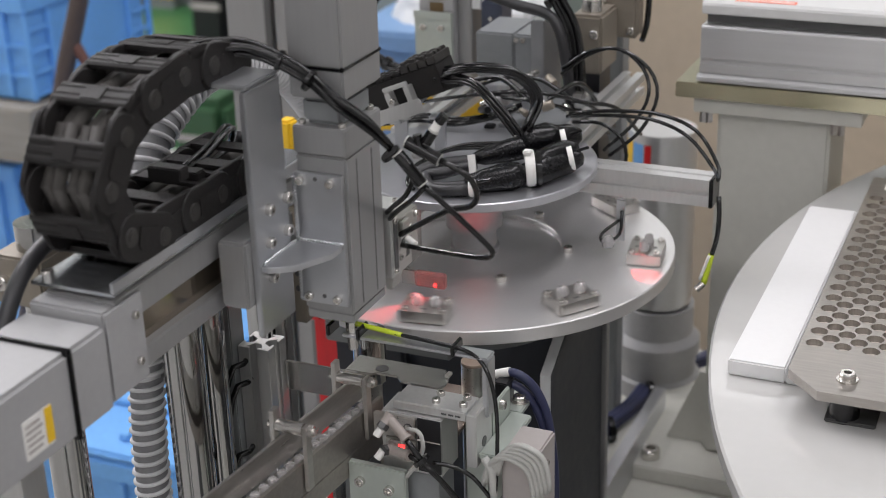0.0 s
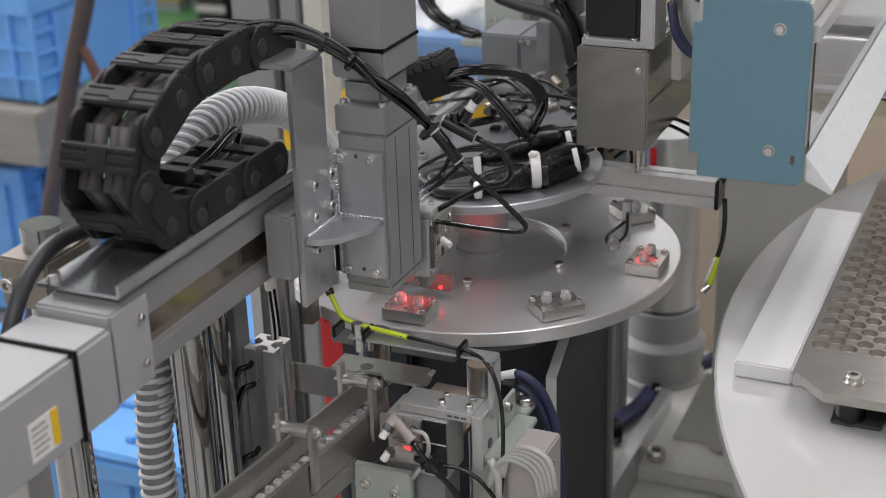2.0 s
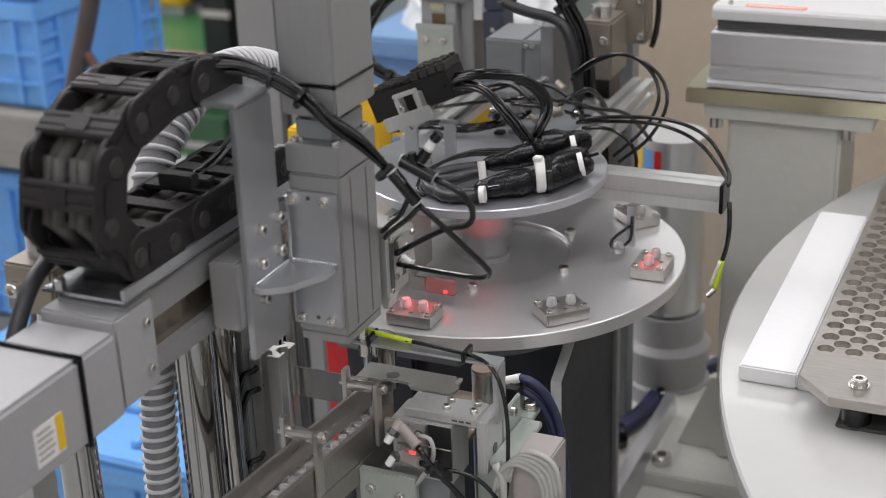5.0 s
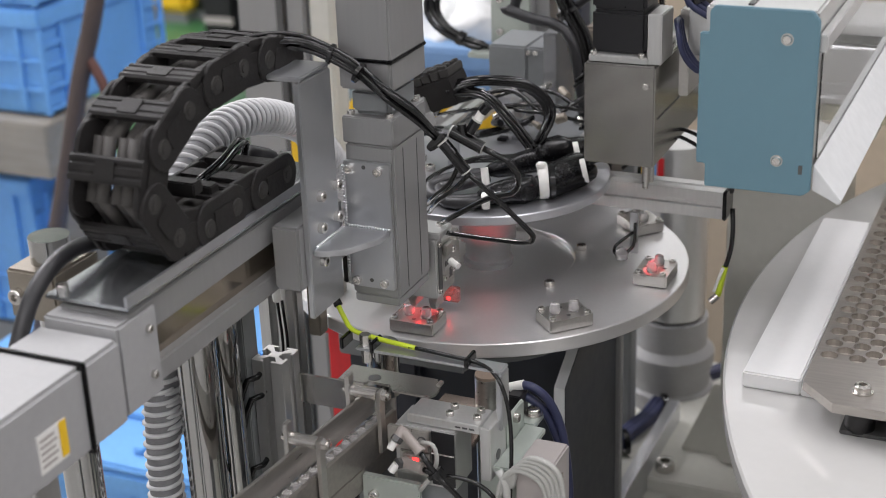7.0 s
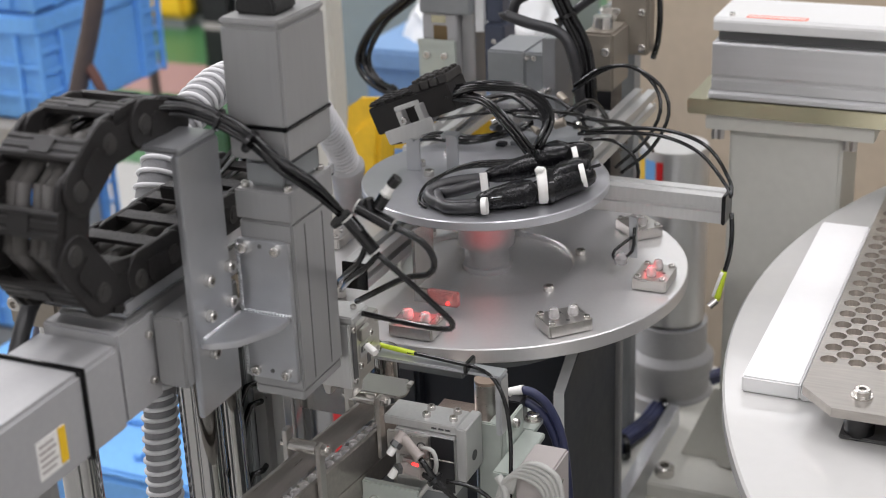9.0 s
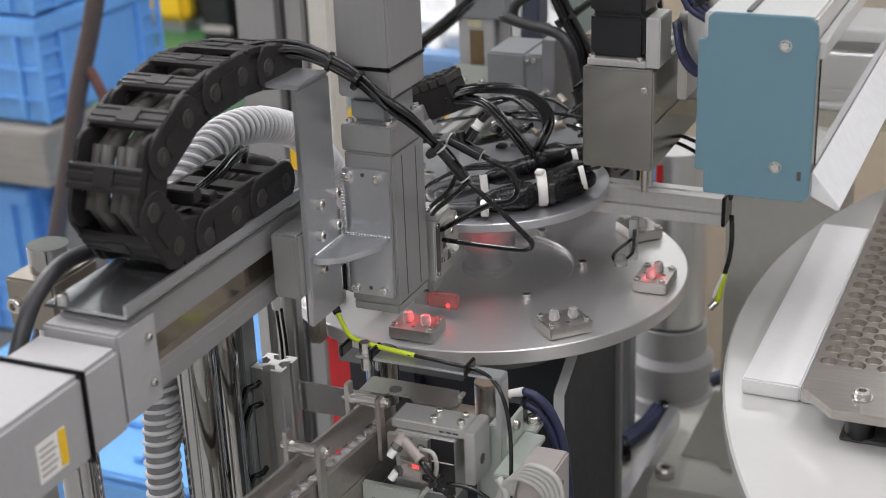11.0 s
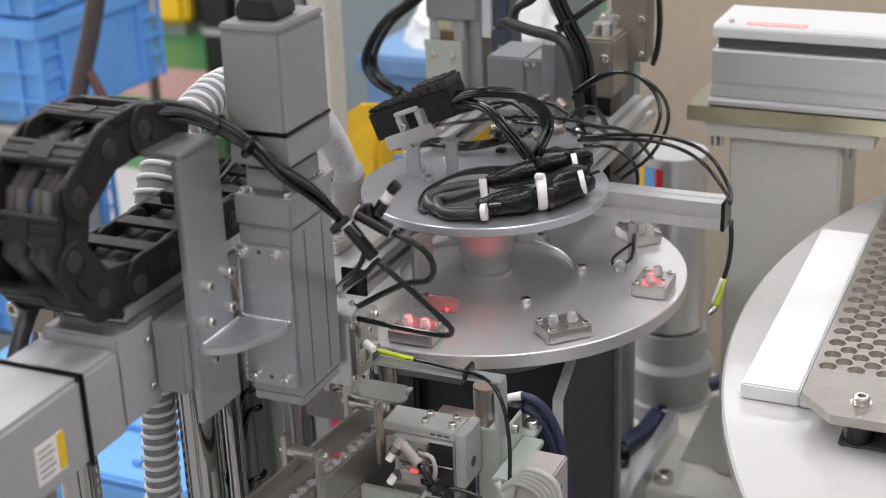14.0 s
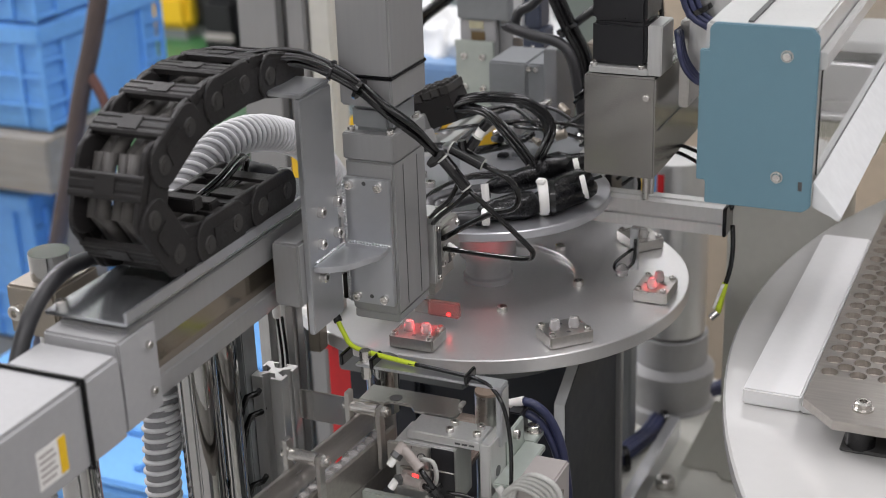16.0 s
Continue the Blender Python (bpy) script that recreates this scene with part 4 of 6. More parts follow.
feeder_wall("inner_wall", -0.014, -0.011, 0.976, 1.000, STEEL)
feeder_wall("rail_floor", -0.0108, 0.0048, 0.966, 0.9745, STEEL)
feeder_wall("outer_wall", 0.005, 0.009, 0.9545, 0.9825, TRAY)
feeder_wall("support_bar", -0.014, 0.009, 0.935, 0.954, TRAY)
for y in (-0.70, -0.45, -0.31):
    part("feeder_leg", box(fx(y) - 0.012, fx(y) + 0.008, y - 0.015, y + 0.015, BASE, 0.935), GREYPAINT, feeder, "", 0.001)
for y in (-0.318, -0.405, -0.56):
    x = fx(y)
    part("clamp_tab", prism([(x - 0.0185, 0.976), (x - 0.0145, 0.976), (x - 0.0145, 1.024), (x - 0.0185, 1.024)], y - 0.006, y + 0.003, "y"), STEEL, feeder, "", 0.0005)
    part("clamp_tab", prism([(x + 0.0095, 0.958), (x + 0.0130, 0.958), (x + 0.0130, 1.014), (x + 0.0095, 1.014)], y - 0.006, y + 0.003, "y"), STEEL, feeder, "", 0.0005)
    part("clamp_bolt", rod((x - 0.022, y - 0.001, 1.010), (x + 0.020, y - 0.001, 1.010), 0.0028, n=12), SCREW, feeder)
    part("clamp_sleeve", rod((x - 0.0140, y - 0.001, 1.010), (x + 0.0090, y - 0.001, 1.010), 0.0052, n=14), SCREW, feeder)
    part("clamp_nut", rod((x + 0.0135, y - 0.001, 1.010), (x + 0.0175, y - 0.001, 1.010), 0.0050, n=6), SCREW, feeder)
    screw(feeder, (x + 0.009, y + 0.0, 0.966), (1, 0, 0), head=0.0026)
PARTMESH = None
for k in range(36):
    y = -0.303 - 0.0118 * k
    if PARTMESH is None:
        ob = part("fed_part", lathe([(0, 0), (0.0052, 0), (0.0056, 0.005), (0.0046, 0.006), (0.0044, 0.0135), (0.0034, 0.015), (0, 0.015)], (0, 0, 0), 14), NATURAL, None)
        PARTMESH = ob.data
    else:
        ob = new("fed_part", PARTMESH)
    ob.location = (fx(y) - 0.003, y, 0.9640)
    tagged(ob, "milky plastic plug in the feeder rail", "plastic plug", "plugs in the feeder rail")
plate = thing("guide_sheet", (-0.02, -0.272, 0.93), "bent sheet metal guide between post and feeder", "sheet bracket")
part("sheet", box(-0.0675, 0.006, -0.275, -0.272, 0.962, 0.990), STAINLESS, plate, "", 0.0004)
part("sheet_foot", box(-0.03, -0.0, -0.2715, -0.24, 0.93, 0.934), STAINLESS, plate, "", 0.0004)
part("sheet_post", box(-0.03, -0.027, -0.2715, -0.24, BASE, 0.93), STAINLESS, plate)
mag = thing("round_magnet", (0.01, -0.235, 0.93), "polished round steel holder beside the feeder end", "holder")
part("body", rod((-0.003, -0.238, 0.965), (-0.003, -0.238, 1.013), 0.0145, n=28), CHROME, mag)
part("stem", rod((-0.003, -0.238, BASE), (-0.003, -0.238, 0.965), 0.010, n=16), STEEL, mag)
knob = thing("round_stop", (0.10, -0.22, 0.95), "steel stop with a tan bronze top", "stop")
part("body", rod((0.0950, -0.238, BASE), (0.0950, -0.238, 0.998), 0.0105, n=28), STEEL, knob)
part("cap", rod((0.0950, -0.238, 0.9981), (0.0950, -0.238, 1.0005), 0.0107, 0.0104, n=28), material("bronze_cap", (0.30, 0.235, 0.185), 0.45, 0.5, 0.1, 40), knob, "tan bronze cap")

# escapement: fixed slide with a sliding top
base = thing("air_slide", (0.08, -0.30, BASE), "zinc-plated bracket and air slide beside the feeder end", "air slide")
part("mount_plate", box(0.029, 0.080, -0.349, -0.3425, 0.86, 0.951), PALEZINC, base, "pale green zinc-plated plate with screws", 0.001)
part("rear_plate", box(0.046, 0.1030, -0.2990, -0.2180, 0.958, 0.963), WARMSTEEL, base, "tan reflecting steel plate", 0.0006)
part("rear_stand", box(0.052, 0.072, -0.262, -0.240, BASE, 0.958), GREYPAINT, base)
for x, z in ((0.040, 0.935), (0.042, 0.905), (0.062, 0.912), (0.066, 0.932)):
    screw(base, (x, -0.349, z), (0, -1, 0), head=0.0042)
part("slide_body", box(0.055, 0.1075, -0.3365, -0.303, 0.945, 0.9972), ALU, base, "", 0.001)
part("body_stand", box(0.058, 0.104, -0.336, -0.306, BASE, 0.945), GREYPAINT, base)
part("side_cover", box(0.0505, 0.0865, -0.3415, -0.337, 0.9775, 0.9970), STEEL, base, "", 0.0008)
part("side_cover", box(0.0600, 0.0865, -0.3405, -0.337, 0.9555, 0.9760), STEEL, base, "", 0.0008)
part("side_recess", box(0.0872, 0.1070, -0.3374, -0.3366, 0.948, 0.9962), BLACKPART, base, "dark glossy recess")
part("guide_rod", rod((0.0872, -0.3384, 0.9770), (0.1070, -0.3384, 0.9770), 0.0007, n=8), SCREW, base)
for x, z in ((0.0610, 0.9885), (0.0810, 0.9885), (0.0810, 0.9650)):
    part("counterbore", rod((x, -0.3419, z), (x, -0.3405, z), 0.0038, n=16), SOCKET, base)
    part("cover_screw", rod((x, -0.3424, z), (x, -0.3418, z), 0.0028, n=16), SCREW, base)
part("switch_body", box(0.0640, 0.0800, -0.3440, -0.3406, 0.9690, 0.9745), FITTING, base, "small position switch", 0.0006)
part("switch_light", box(0.0735, 0.0785, -0.3446, -0.3441, 0.9705, 0.9735), REDGLOW, base, "glowing red switch light")
part("angle_bracket", box(0.112, 0.1325, -0.2985, -0.295, 0.90, 0.994), PALEZINC, base, "pale green zinc-plated angle bracket", 0.001)
part("angle_side", box(0.1328, 0.136, -0.2985, -0.258, 0.90, 0.994), PALEZINC, base, "pale green zinc-plated angle bracket", 0.001)
for y, z in ((-0.280, 0.988), (-0.280, 0.962)):
    screw(base, (0.136, y, z), (1, 0, 0), head=0.0040)
part("bracket_stand", box(0.112, 0.134, -0.2945, -0.27, BASE, 0.90), GREYPAINT, base)
part("deck", box(0.104, 0.1448, -0.2575, -0.222, 0.965, 0.9705), PALEZINC, base, "pale green zinc-plated deck plate", 0.001)
part("deck", box(0.1365, 0.155, -0.330, -0.258, 0.965, 0.9705), PALEZINC, base, "pale green zinc-plated deck plate", 0.001)
screw(base, (0.1375, -0.240, 0.9705), head=0.0055)
part("screw_washer", rod((0.1375, -0.240, 0.9706), (0.1375, -0.240, 0.9718), 0.0078, n=20), SCREW, base)
part("deck_leg", box(0.106, 0.130, -0.252, -0.226, BASE, 0.965), GREYPAINT, base)
part("amplifier_box", box(0.1565, 0.185, -0.332, -0.285, 0.865, 0.9762), BOXGREY, base, "light grey metal box", 0.0015)
part("box_stand", box(0.159, 0.182, -0.330, -0.288, BASE, 0.865), GREYPAINT, base)
part("box_screw", rod((0.185, -0.305, 0.958), (0.1865, -0.305, 0.958), 0.0026, n=12), SCREW, base)
for a, b, n, k in (((0.0685, -0.3500, 0.9996), (0.0854, -0.3570, 0.9890), (0.0650, -0.3570, 0.9931), (0.0617, -0.3600, 0.9874)),
                   ((0.0695, -0.3510, 0.9716), (0.0871, -0.3570, 0.9735), (0.0655, -0.3570, 0.9731), (0.0616, -0.3600, 0.9668))):
    a, b, n, k = Vector(a), Vector(b), Vector(n), Vector(k)
    part("elbow_fitting", rod(a, b, 0.0041, n=16), FITTING, base, "beige speed control fitting")
    part("fitting_body", rod(a + (a - n) * 0.3, a + (n - a) * 0.55, 0.0046, n=16), FITTING, base, "beige speed control fitting")
    part("lock_nut", rod(a + (n - a) * 0.56, n, 0.0050, n=6), SOCKET, base)
    part("needle_knob", rod(n, k, 0.0032, n=12), WHITE, base, "white adjusting knob")
    part("fitting_ring", rod(b, b + (b - a) * 0.12, 0.0047, n=14), FITTING, base)
    for d in (0, 0.0040):
        part("air_tube", tube([b, Vector((0.1001, -0.3580, 0.9706)) + Vector((d, 0, -d)), Vector((0.1118, -0.3550, 0.9575)) + Vector((d, 0, -d)), Vector((0.1375, -0.3500, 0.9212)) + Vector((d, 0, 0))], 0.0023), CABLE, base)
part("tube_tie", rod((0.0982, -0.3580, 0.9728), (0.1005, -0.3580, 0.9702), 0.0072, n=12), CABLE, base)
part("back_tube", tube([(0.1028, -0.3450, 0.9627), (0.1176, -0.3400, 0.9599), (0.1345, -0.3380, 0.9524), (0.1523, -0.3380, 0.9329)], 0.0019), CABLE, base)
for k in range(5):
    e = Vector((0.0032 * k, 0, 0.0034 * k))
    part("light_cable", tube([Vector(q) + e for q in ((0.1421, -0.3360, 0.9451), (0.1482, -0.3380, 0.9657), (0.1604, -0.3420, 0.9782), (0.1738, -0.3430, 0.9775), (0.1835, -0.3420, 0.9679), (0.1872, -0.3400, 0.9420))], 0.0023), LIGHTCABLE, base, "light grey cable loop")
part("light_cable", tube([(0.1437, -0.3360, 0.9713), (0.1505, -0.3380, 0.9610), (0.1524, -0.3380, 0.9382)], 0.0034), LIGHTCABLE, base)
part("light_cable", tube([(0.0814, -0.3440, 0.9887), (0.0926, -0.3460, 0.9890), (0.0960, -0.3470, 0.9769), (0.0909, -0.3470, 0.9624), (0.0803, -0.3470, 0.9460)], 0.0019), LIGHTCABLE, base)
part("valve_block", box(0.118, 0.130, -0.250, -0.232, 0.9708, 0.990), BLACKPART, base, "", 0.001)
for d in (0, 0.011):
    part("navy_tube", tube([Vector(q) + Vector((-0.3 * d, 0, -d)) for q in ((0.1268, -0.2350, 0.9938), (0.1364, -0.2350, 0.9928), (0.1478, -0.2320, 0.9815), (0.1570, -0.2300, 0.9606), (0.1619, -0.2300, 0.9370), (0.1658, -0.2300, 0.8931), (0.1656, -0.2300, 0.8356))], 0.0040), NAVY, base, "navy air tube")
    q0, q1 = Vector((0.1150, -0.2350, 0.9895)), Vector((0.1274, -0.2350, 0.9944))
    part("tube_elbow", rod(q0 + Vector((0, 0, -d)), q1 + Vector((0, 0, -d)), 0.0042, n=12), WHITE, base, "white tube elbow")
part("cable_arm", box(0.1345, 0.1395, -0.3155, -0.2990, 0.9945, 1.0445), ZINC, base, "zinc-plated flat bar", 0.001)
part("cable_arm", box(0.012, 0.1395, -0.3155, -0.2990, 1.0448, 1.0473), ZINC, base, "zinc-plated flat bar", 0.001)
part("arm_nut", rod((0.018, -0.308, 1.0475), (0.018, -0.308, 1.057), 0.0048, n=6), SCREW, base)
part("arm_nut", rod((0.018, -0.308, 1.032), (0.018, -0.308, 1.0445), 0.0040, n=6), SCREW, base)
part("sensor_cable", tube([(-0.016, -0.290, 1.072), (-0.008, -0.294, 1.062), (0.002, -0.300, 1.055), (0.022, -0.303, 1.0525), (0.062, -0.306, 1.0508)], 0.0021), LIME, base, "yellow-green sleeved cable")
part("sensor_cable", tube([(0.056, -0.306, 1.0510), (0.092, -0.308, 1.0500), (0.124, -0.312, 1.0485), (0.141, -0.318, 1.036), (0.150, -0.324, 1.005), (0.154, -0.336, 0.96), (0.152, -0.342, 0.90), (0.155, -0.342, 0.80)], 0.0017), CABLE, base, "thin black cable")
part("sensor_cable", tube([(-0.032, -0.280, 1.094), (-0.024, -0.285, 1.083), (-0.014, -0.291, 1.070)], 0.0036), CABLE, base)
for x in (0.0, 0.027, 0.110):
    part("cable_tie", box(x - 0.0018, x + 0.0018, -0.3165, -0.298, 1.0440, 1.0540), CABLE, base, "", 0.001)

slide = thing("escapement_slide", (0.08, -0.31, 0.9975), "machined aluminium sliding plate with four cap screws", "slide plate")
part("top_plate", box(0.044, 0.1075, -0.332, -0.3035, 0.9976, 1.0055), ALU, slide, "", 0.0008)
part("end_block", box(0.1078, 0.1165, -0.334, -0.3005, 0.958, 1.0055), ALU, slide, "", 0.001)
part("end_bore", rod((0.1165, -0.318, 0.975), (0.1170, -0.318, 0.975), 0.0045, n=18), SOCKET, slide)
for x, y in ((0.078, -0.323), (0.077, -0.311), (0.101, -0.322), (0.0995, -0.310)):
    screw(slide, (x, y, 1.0055), head=0.0034)
gate = part("stop_tongue", prism([(0.004, -0.2975), (0.028, -0.2975), (0.031, -0.2935), (0.050, -0.2935), (0.056, -0.3005), (0.0900, -0.3010), (0.0930, -0.2950), (0.0925, -0.2840), (0.0840, -0.2700), (0.004, -0.2700)], 1.0030, 1.0055, "z"), STAINLESS, slide, "bright steel stop tongue with an oval slot", 0.0004)
part("tongue_slot", rod((0.033, -0.2860, 1.0056), (0.033, -0.2860, 1.0058), 0.0055, n=18), SOCKET, gate)
part("tongue_tip", box(0.0885, 0.0925, -0.2840, -0.2760, 1.0056, 1.0085), STEEL, gate, "", 0.0006)
for k in range(3):
    part("print_bar", box(0.086 + 0.006 * k, 0.0905 + 0.006 * k, -0.3324, -0.3321, 1.0005, 1.0020), SOCKET, slide)

# ---- things on the fixed top plate ----
TOP = 1.09
loom = thing("connector_bundle", (0.03, -0.05, TOP), "black taped cable connectors bound with white ties", "cable bundle")


def lump(a, b, r0, r1, mat=TAPE, label="", flat=1.0):
    a, b = Vector(a), Vector(b)
    w = b - a
    bm = bmesh.new()
    m = along(a, b)
    rings = []
    n = 12
    for s, q in ((0, 0.55), (0.08, 0.95), (0.3, 1.05), (0.5, 0.98), (0.75, 1.06), (0.93, 0.9), (1, 0.5)):
        r = (r0 + (r1 - r0) * s) * q
        rings.append([bm.verts.new(m @ Vector((r * math.cos(t) * (1 + 0.1 * math.sin(3 * t + 9 * s)), r * flat * math.sin(t) * (1 + 0.1 * math.cos(2 * t + 7 * s)), s * w.length))) for t in (2 * math.pi * i / n for i in range(n))])
    for p, q in zip(rings, rings[1:]):
        for i in range(n):
            bm.faces.new((p[i], p[(i + 1) % n], q[(i + 1) % n], q[i]))
    bm.faces.new(rings[0][::-1]), bm.faces.new(rings[-1])
    return part("connector", bm, mat, loom, label)


lump((0.0172, -0.0398, 1.1060), (0.0918, 0.0503, 1.1100), 0.009, 0.015)
lump((0.0483, 0.0001, 1.1120), (0.0788, 0.0284, 1.1140), 0.014, 0.014)
lump((0.0294, -0.0914, 1.1000), (0.0748, -0.0565, 1.1040), 0.009, 0.014)
lump((0.0755, -0.0585, 1.1020), (0.1099, 0.0041, 1.1040), 0.014, 0.010)
lump((0.0764, -0.0456, 1.1060), (0.1025, 0.0094, 1.1100), 0.013, 0.012)
for q, w in (((0.0886, 0.0168, 1.1130), (0.9, 0.4, 0.2)), ((0.1049, -0.0114, 1.1070), (0.9, 0.4, 0.2)), ((0.0407, -0.1012, 1.1010), (0.9, 0.2, 0.1))):
    q, w = Vector(q), Vector(w).normalized()
    part("white_tie", rod(q - w * 0.0025, q + w * 0.0025, 0.0080 if q.x < 0.05 else 0.0118, n=14), WHITE, loom, "white cable tie")
    part("tie_tail", rod(q + w * 0.006 + Vector((0, 0, 0.006)), q + w * 0.018 + Vector((0, -0.004, 0.008)), 0.0016, n=8), CABLE, loom)
q = (0.0278, -0.0589, 1.1080)
part("number_sleeve", rod(Vector(q) + Vector((-0.002, -0.008, 0.012)), Vector(q) + Vector((0.002, -0.013, -0.008)), 0.0036, n=14), WHITE, loom, "white numbered sleeve")
q, w = Vector((0.0800, -0.0500, 1.1075)), Vector((0.91, 0.41, 0.05)).normalized()
part("binding_strap", rod(q - w * 0.0065, q + w * 0.0025, 0.0172, n=20), WHITE, loom, "white plastic binding strap", 0.001)
part("strap_buckle", box(q.x - 0.006, q.x + 0.002, q.y - 0.010, q.y - 0.002, q.z + 0.0150, q.z + 0.0195), WHITE, loom, "white plastic binding strap", 0.001)
part("binding_strap", rod(q + w * 0.0035, q + w * 0.0085, 0.0174, n=20), CABLE, loom, "black binding strap", 0.001)
for pts in ([(0.0194, -0.0425, 1.1060), (-0.0097, -0.0593, 1.1040), (-0.0243, -0.0770, 1.1000), (-0.0156, -0.0929, 1.0970), (0.0068, -0.0985, 1.0960), (0.0315, -0.0898, 1.0980)],
            [(0.0220, -0.0491, 1.1040), (-0.0002, -0.0750, 1.1020), (-0.0145, -0.0823, 1.0990), (0.0036, -0.1041, 1.0960), (0.0344, -0.0968, 1.0970)]):
    part("loop_cable", tube(pts, 0.0058, n=10), GREYCABLE, loom, "grey sheathed cable loop")
for k in range(3):
    part("loop_wire", tube([(0.0196, 0.0132, 1.1000), (-0.0198, -0.0081, 1.1000), (-0.0373, -0.0507, 1.0980), (-0.0307, -0.0894, 1.0940), (-0.0195, -0.0979, 1.0910)], 0.0018), CABLE, loom).location = (0.004 * k, 0.003 * k, 0.002 * k)

term = thing("terminal_block", (-0.03, -0.02, TOP), "black multi-way terminal block on a bent metal stand", "terminal block")
TB = (-0.0624, 0.0000, 1.1606)
TLT = pose(0, 0, 0, 0, -22, 0)
tb = box(-0.052, 0.040, -0.018, 0.022, -0.014, 0.014)
box(-0.050, -0.040, -0.006, 0.010, -0.008, 0.006, tb)
tb.transform(Matrix.Translation(TB) @ TLT)
part("block", tb, CHAIN, term, "black moulded terminal housing", 0.001)
for i in range(9):
    rb = box(-0.0046, 0.0046, -0.0165, 0.0205, -0.002, 0.0055 if i > 4 else 0.0010)
    for j in range(4):
        box(-0.0035, 0.0020, -0.0145 + 0.0092 * j, -0.0085 + 0.0092 * j, 0.0050 if i > 4 else 0.0, 0.0085 if i > 4 else 0.0022, rb)
    rb.transform(Matrix.Translation(TB) @ TLT @ pose(-0.046 + 0.0103 * i, 0, 0.0165, 0, 6))
    part("plug", rb, BOSS if i > 4 else CHAIN, term, "", 0.0006)
for x0, x1, y0, y1, z0, z1 in ((-0.034, 0.020, -0.034, -0.0185, -0.024, -0.019), (-0.034, 0.020, -0.036, -0.033, -0.024, -0.010), (-0.018, -0.012, -0.030, -0.0185, -0.0185, 0.004), (0.004, 0.010, -0.030, -0.0185, -0.0185, 0.004), (-0.018, 0.010, -0.030, -0.0265, 0.0045, 0.009), (-0.030, -0.006, -0.020, 0.000, -0.029, -0.0245)):
    cb = box(x0, x1, y0, y1, z0, z1)
    cb.transform(Matrix.Translation(TB) @ TLT)
    part("clip", cb, ALU, term, "bright metal rail clip", 0.0008)
screw(term, Vector(TB) + Vector((-0.006, -0.034, -0.008)), (0, -1, 0), head=0.0032)
part("stand", box(TB[0] - 0.024, TB[0] - 0.004, -0.022, 0.004, TB[2] - 0.034, TB[2] - 0.031), ZINC, term)
part("stand", box(TB[0] + 0.016, TB[0] + 0.032, 0.000, 0.014, TB[2] - 0.034, TB[2] - 0.031), ZINC, term)
part("stand_leg", box(TB[0] - 0.020, TB[0] - 0.006, -0.004, -0.001, TOP, TB[2] - 0.034), ZINC, term)
part("stand_leg", box(TB[0] + 0.018, TB[0] + 0.030, 0.008, 0.011, TOP, TB[2] - 0.034), ZINC, term)
for k in range(7):
    e = 0.004 * k
    part("signal_wire", tube([(TB[0] + 0.034, -0.018 + 0.006 * k, TB[2] + 0.016), (-0.0005, 0.0000, 1.1829), (0.0333, 0.0100, 1.1802), (0.0526, 0.0200, 1.1649), (0.0588, 0.0200, 1.1456), (0.0538, 0.0000, 1.1256)], 0.0021), CABLE, term).location = (0.0015 * k - 0.004, 0, 0.0022 * (k % 4) - 0.003)
for k in range(4):
    part("signal_wire", tube([(TB[0] + 0.036, -0.015 + 0.008 * k, TB[2] + 0.010), (0.0103, -0.0200, 1.1727), (0.0369, -0.0300, 1.1558), (0.0592, -0.0300, 1.1301)], 0.0021), CABLE, term).location = (0.003 * k - 0.004, 0, 0.002 * (k % 2))
for k in range(3):
    part("floor_wire", tube([(-0.1215, 0.0430, 1.1000), (-0.0901, 0.0733, 1.0980), (-0.0510, 0.0720, 1.0980), (-0.0221, 0.0946, 1.1000), (0.0152, 0.0712, 1.1200)], 0.0026), CABLE, term).location = (0.003 * k, 0.004 * k, 0.002 * k)
for x, y in ((-0.075, 0.012), (-0.055, -0.012), (-0.06, 0.05), (0.02, 0.07)):
    screw(shelf, (x, y, TOP), head=0.0052, name="hex_bolt")
for a, b in (((0.075, 0.05), (0.10, 0.30)), ((-0.12, 0.09), (-0.10, 0.30))):
    z = TOP - 0.0225 if a[0] < 0 else TOP
    tagged(extrusion(shelf, "frame_profile", (a[0], a[1], z), (a[0], b[1], z), 0.025, "y"), "silver slotted aluminium profile")

wing = thing("sensor_arm", (-0.05, -0.12, 1.03), "silver aluminium profile arm with a black end cap", "profile arm")
WA, WB = (-0.0817, -0.1513, 1.0500), (-0.08, 0.15, 1.050)
extrusion(wing, "profile", (WA[0] + 0.012, WA[1], WA[2] - 0.0125), (WA[0] + 0.012, WB[1] + 0.10, WA[2] - 0.0125), 0.025, "y")
part("end_cap", box(WA[0] - 0.0008, WA[0] + 0.0248, WA[1] - 0.003, WA[1] - 0.0002, WA[2] - 0.0258, WA[2] + 0.0006), CABLE, wing, "black plastic end cap", 0.0006)
part("wing_post", box(WA[0] + 0.002, WA[0] + 0.022, WB[1] + 0.075, WB[1] + 0.098, BASE, WA[2] - 0.0255), GREYPAINT, wing)

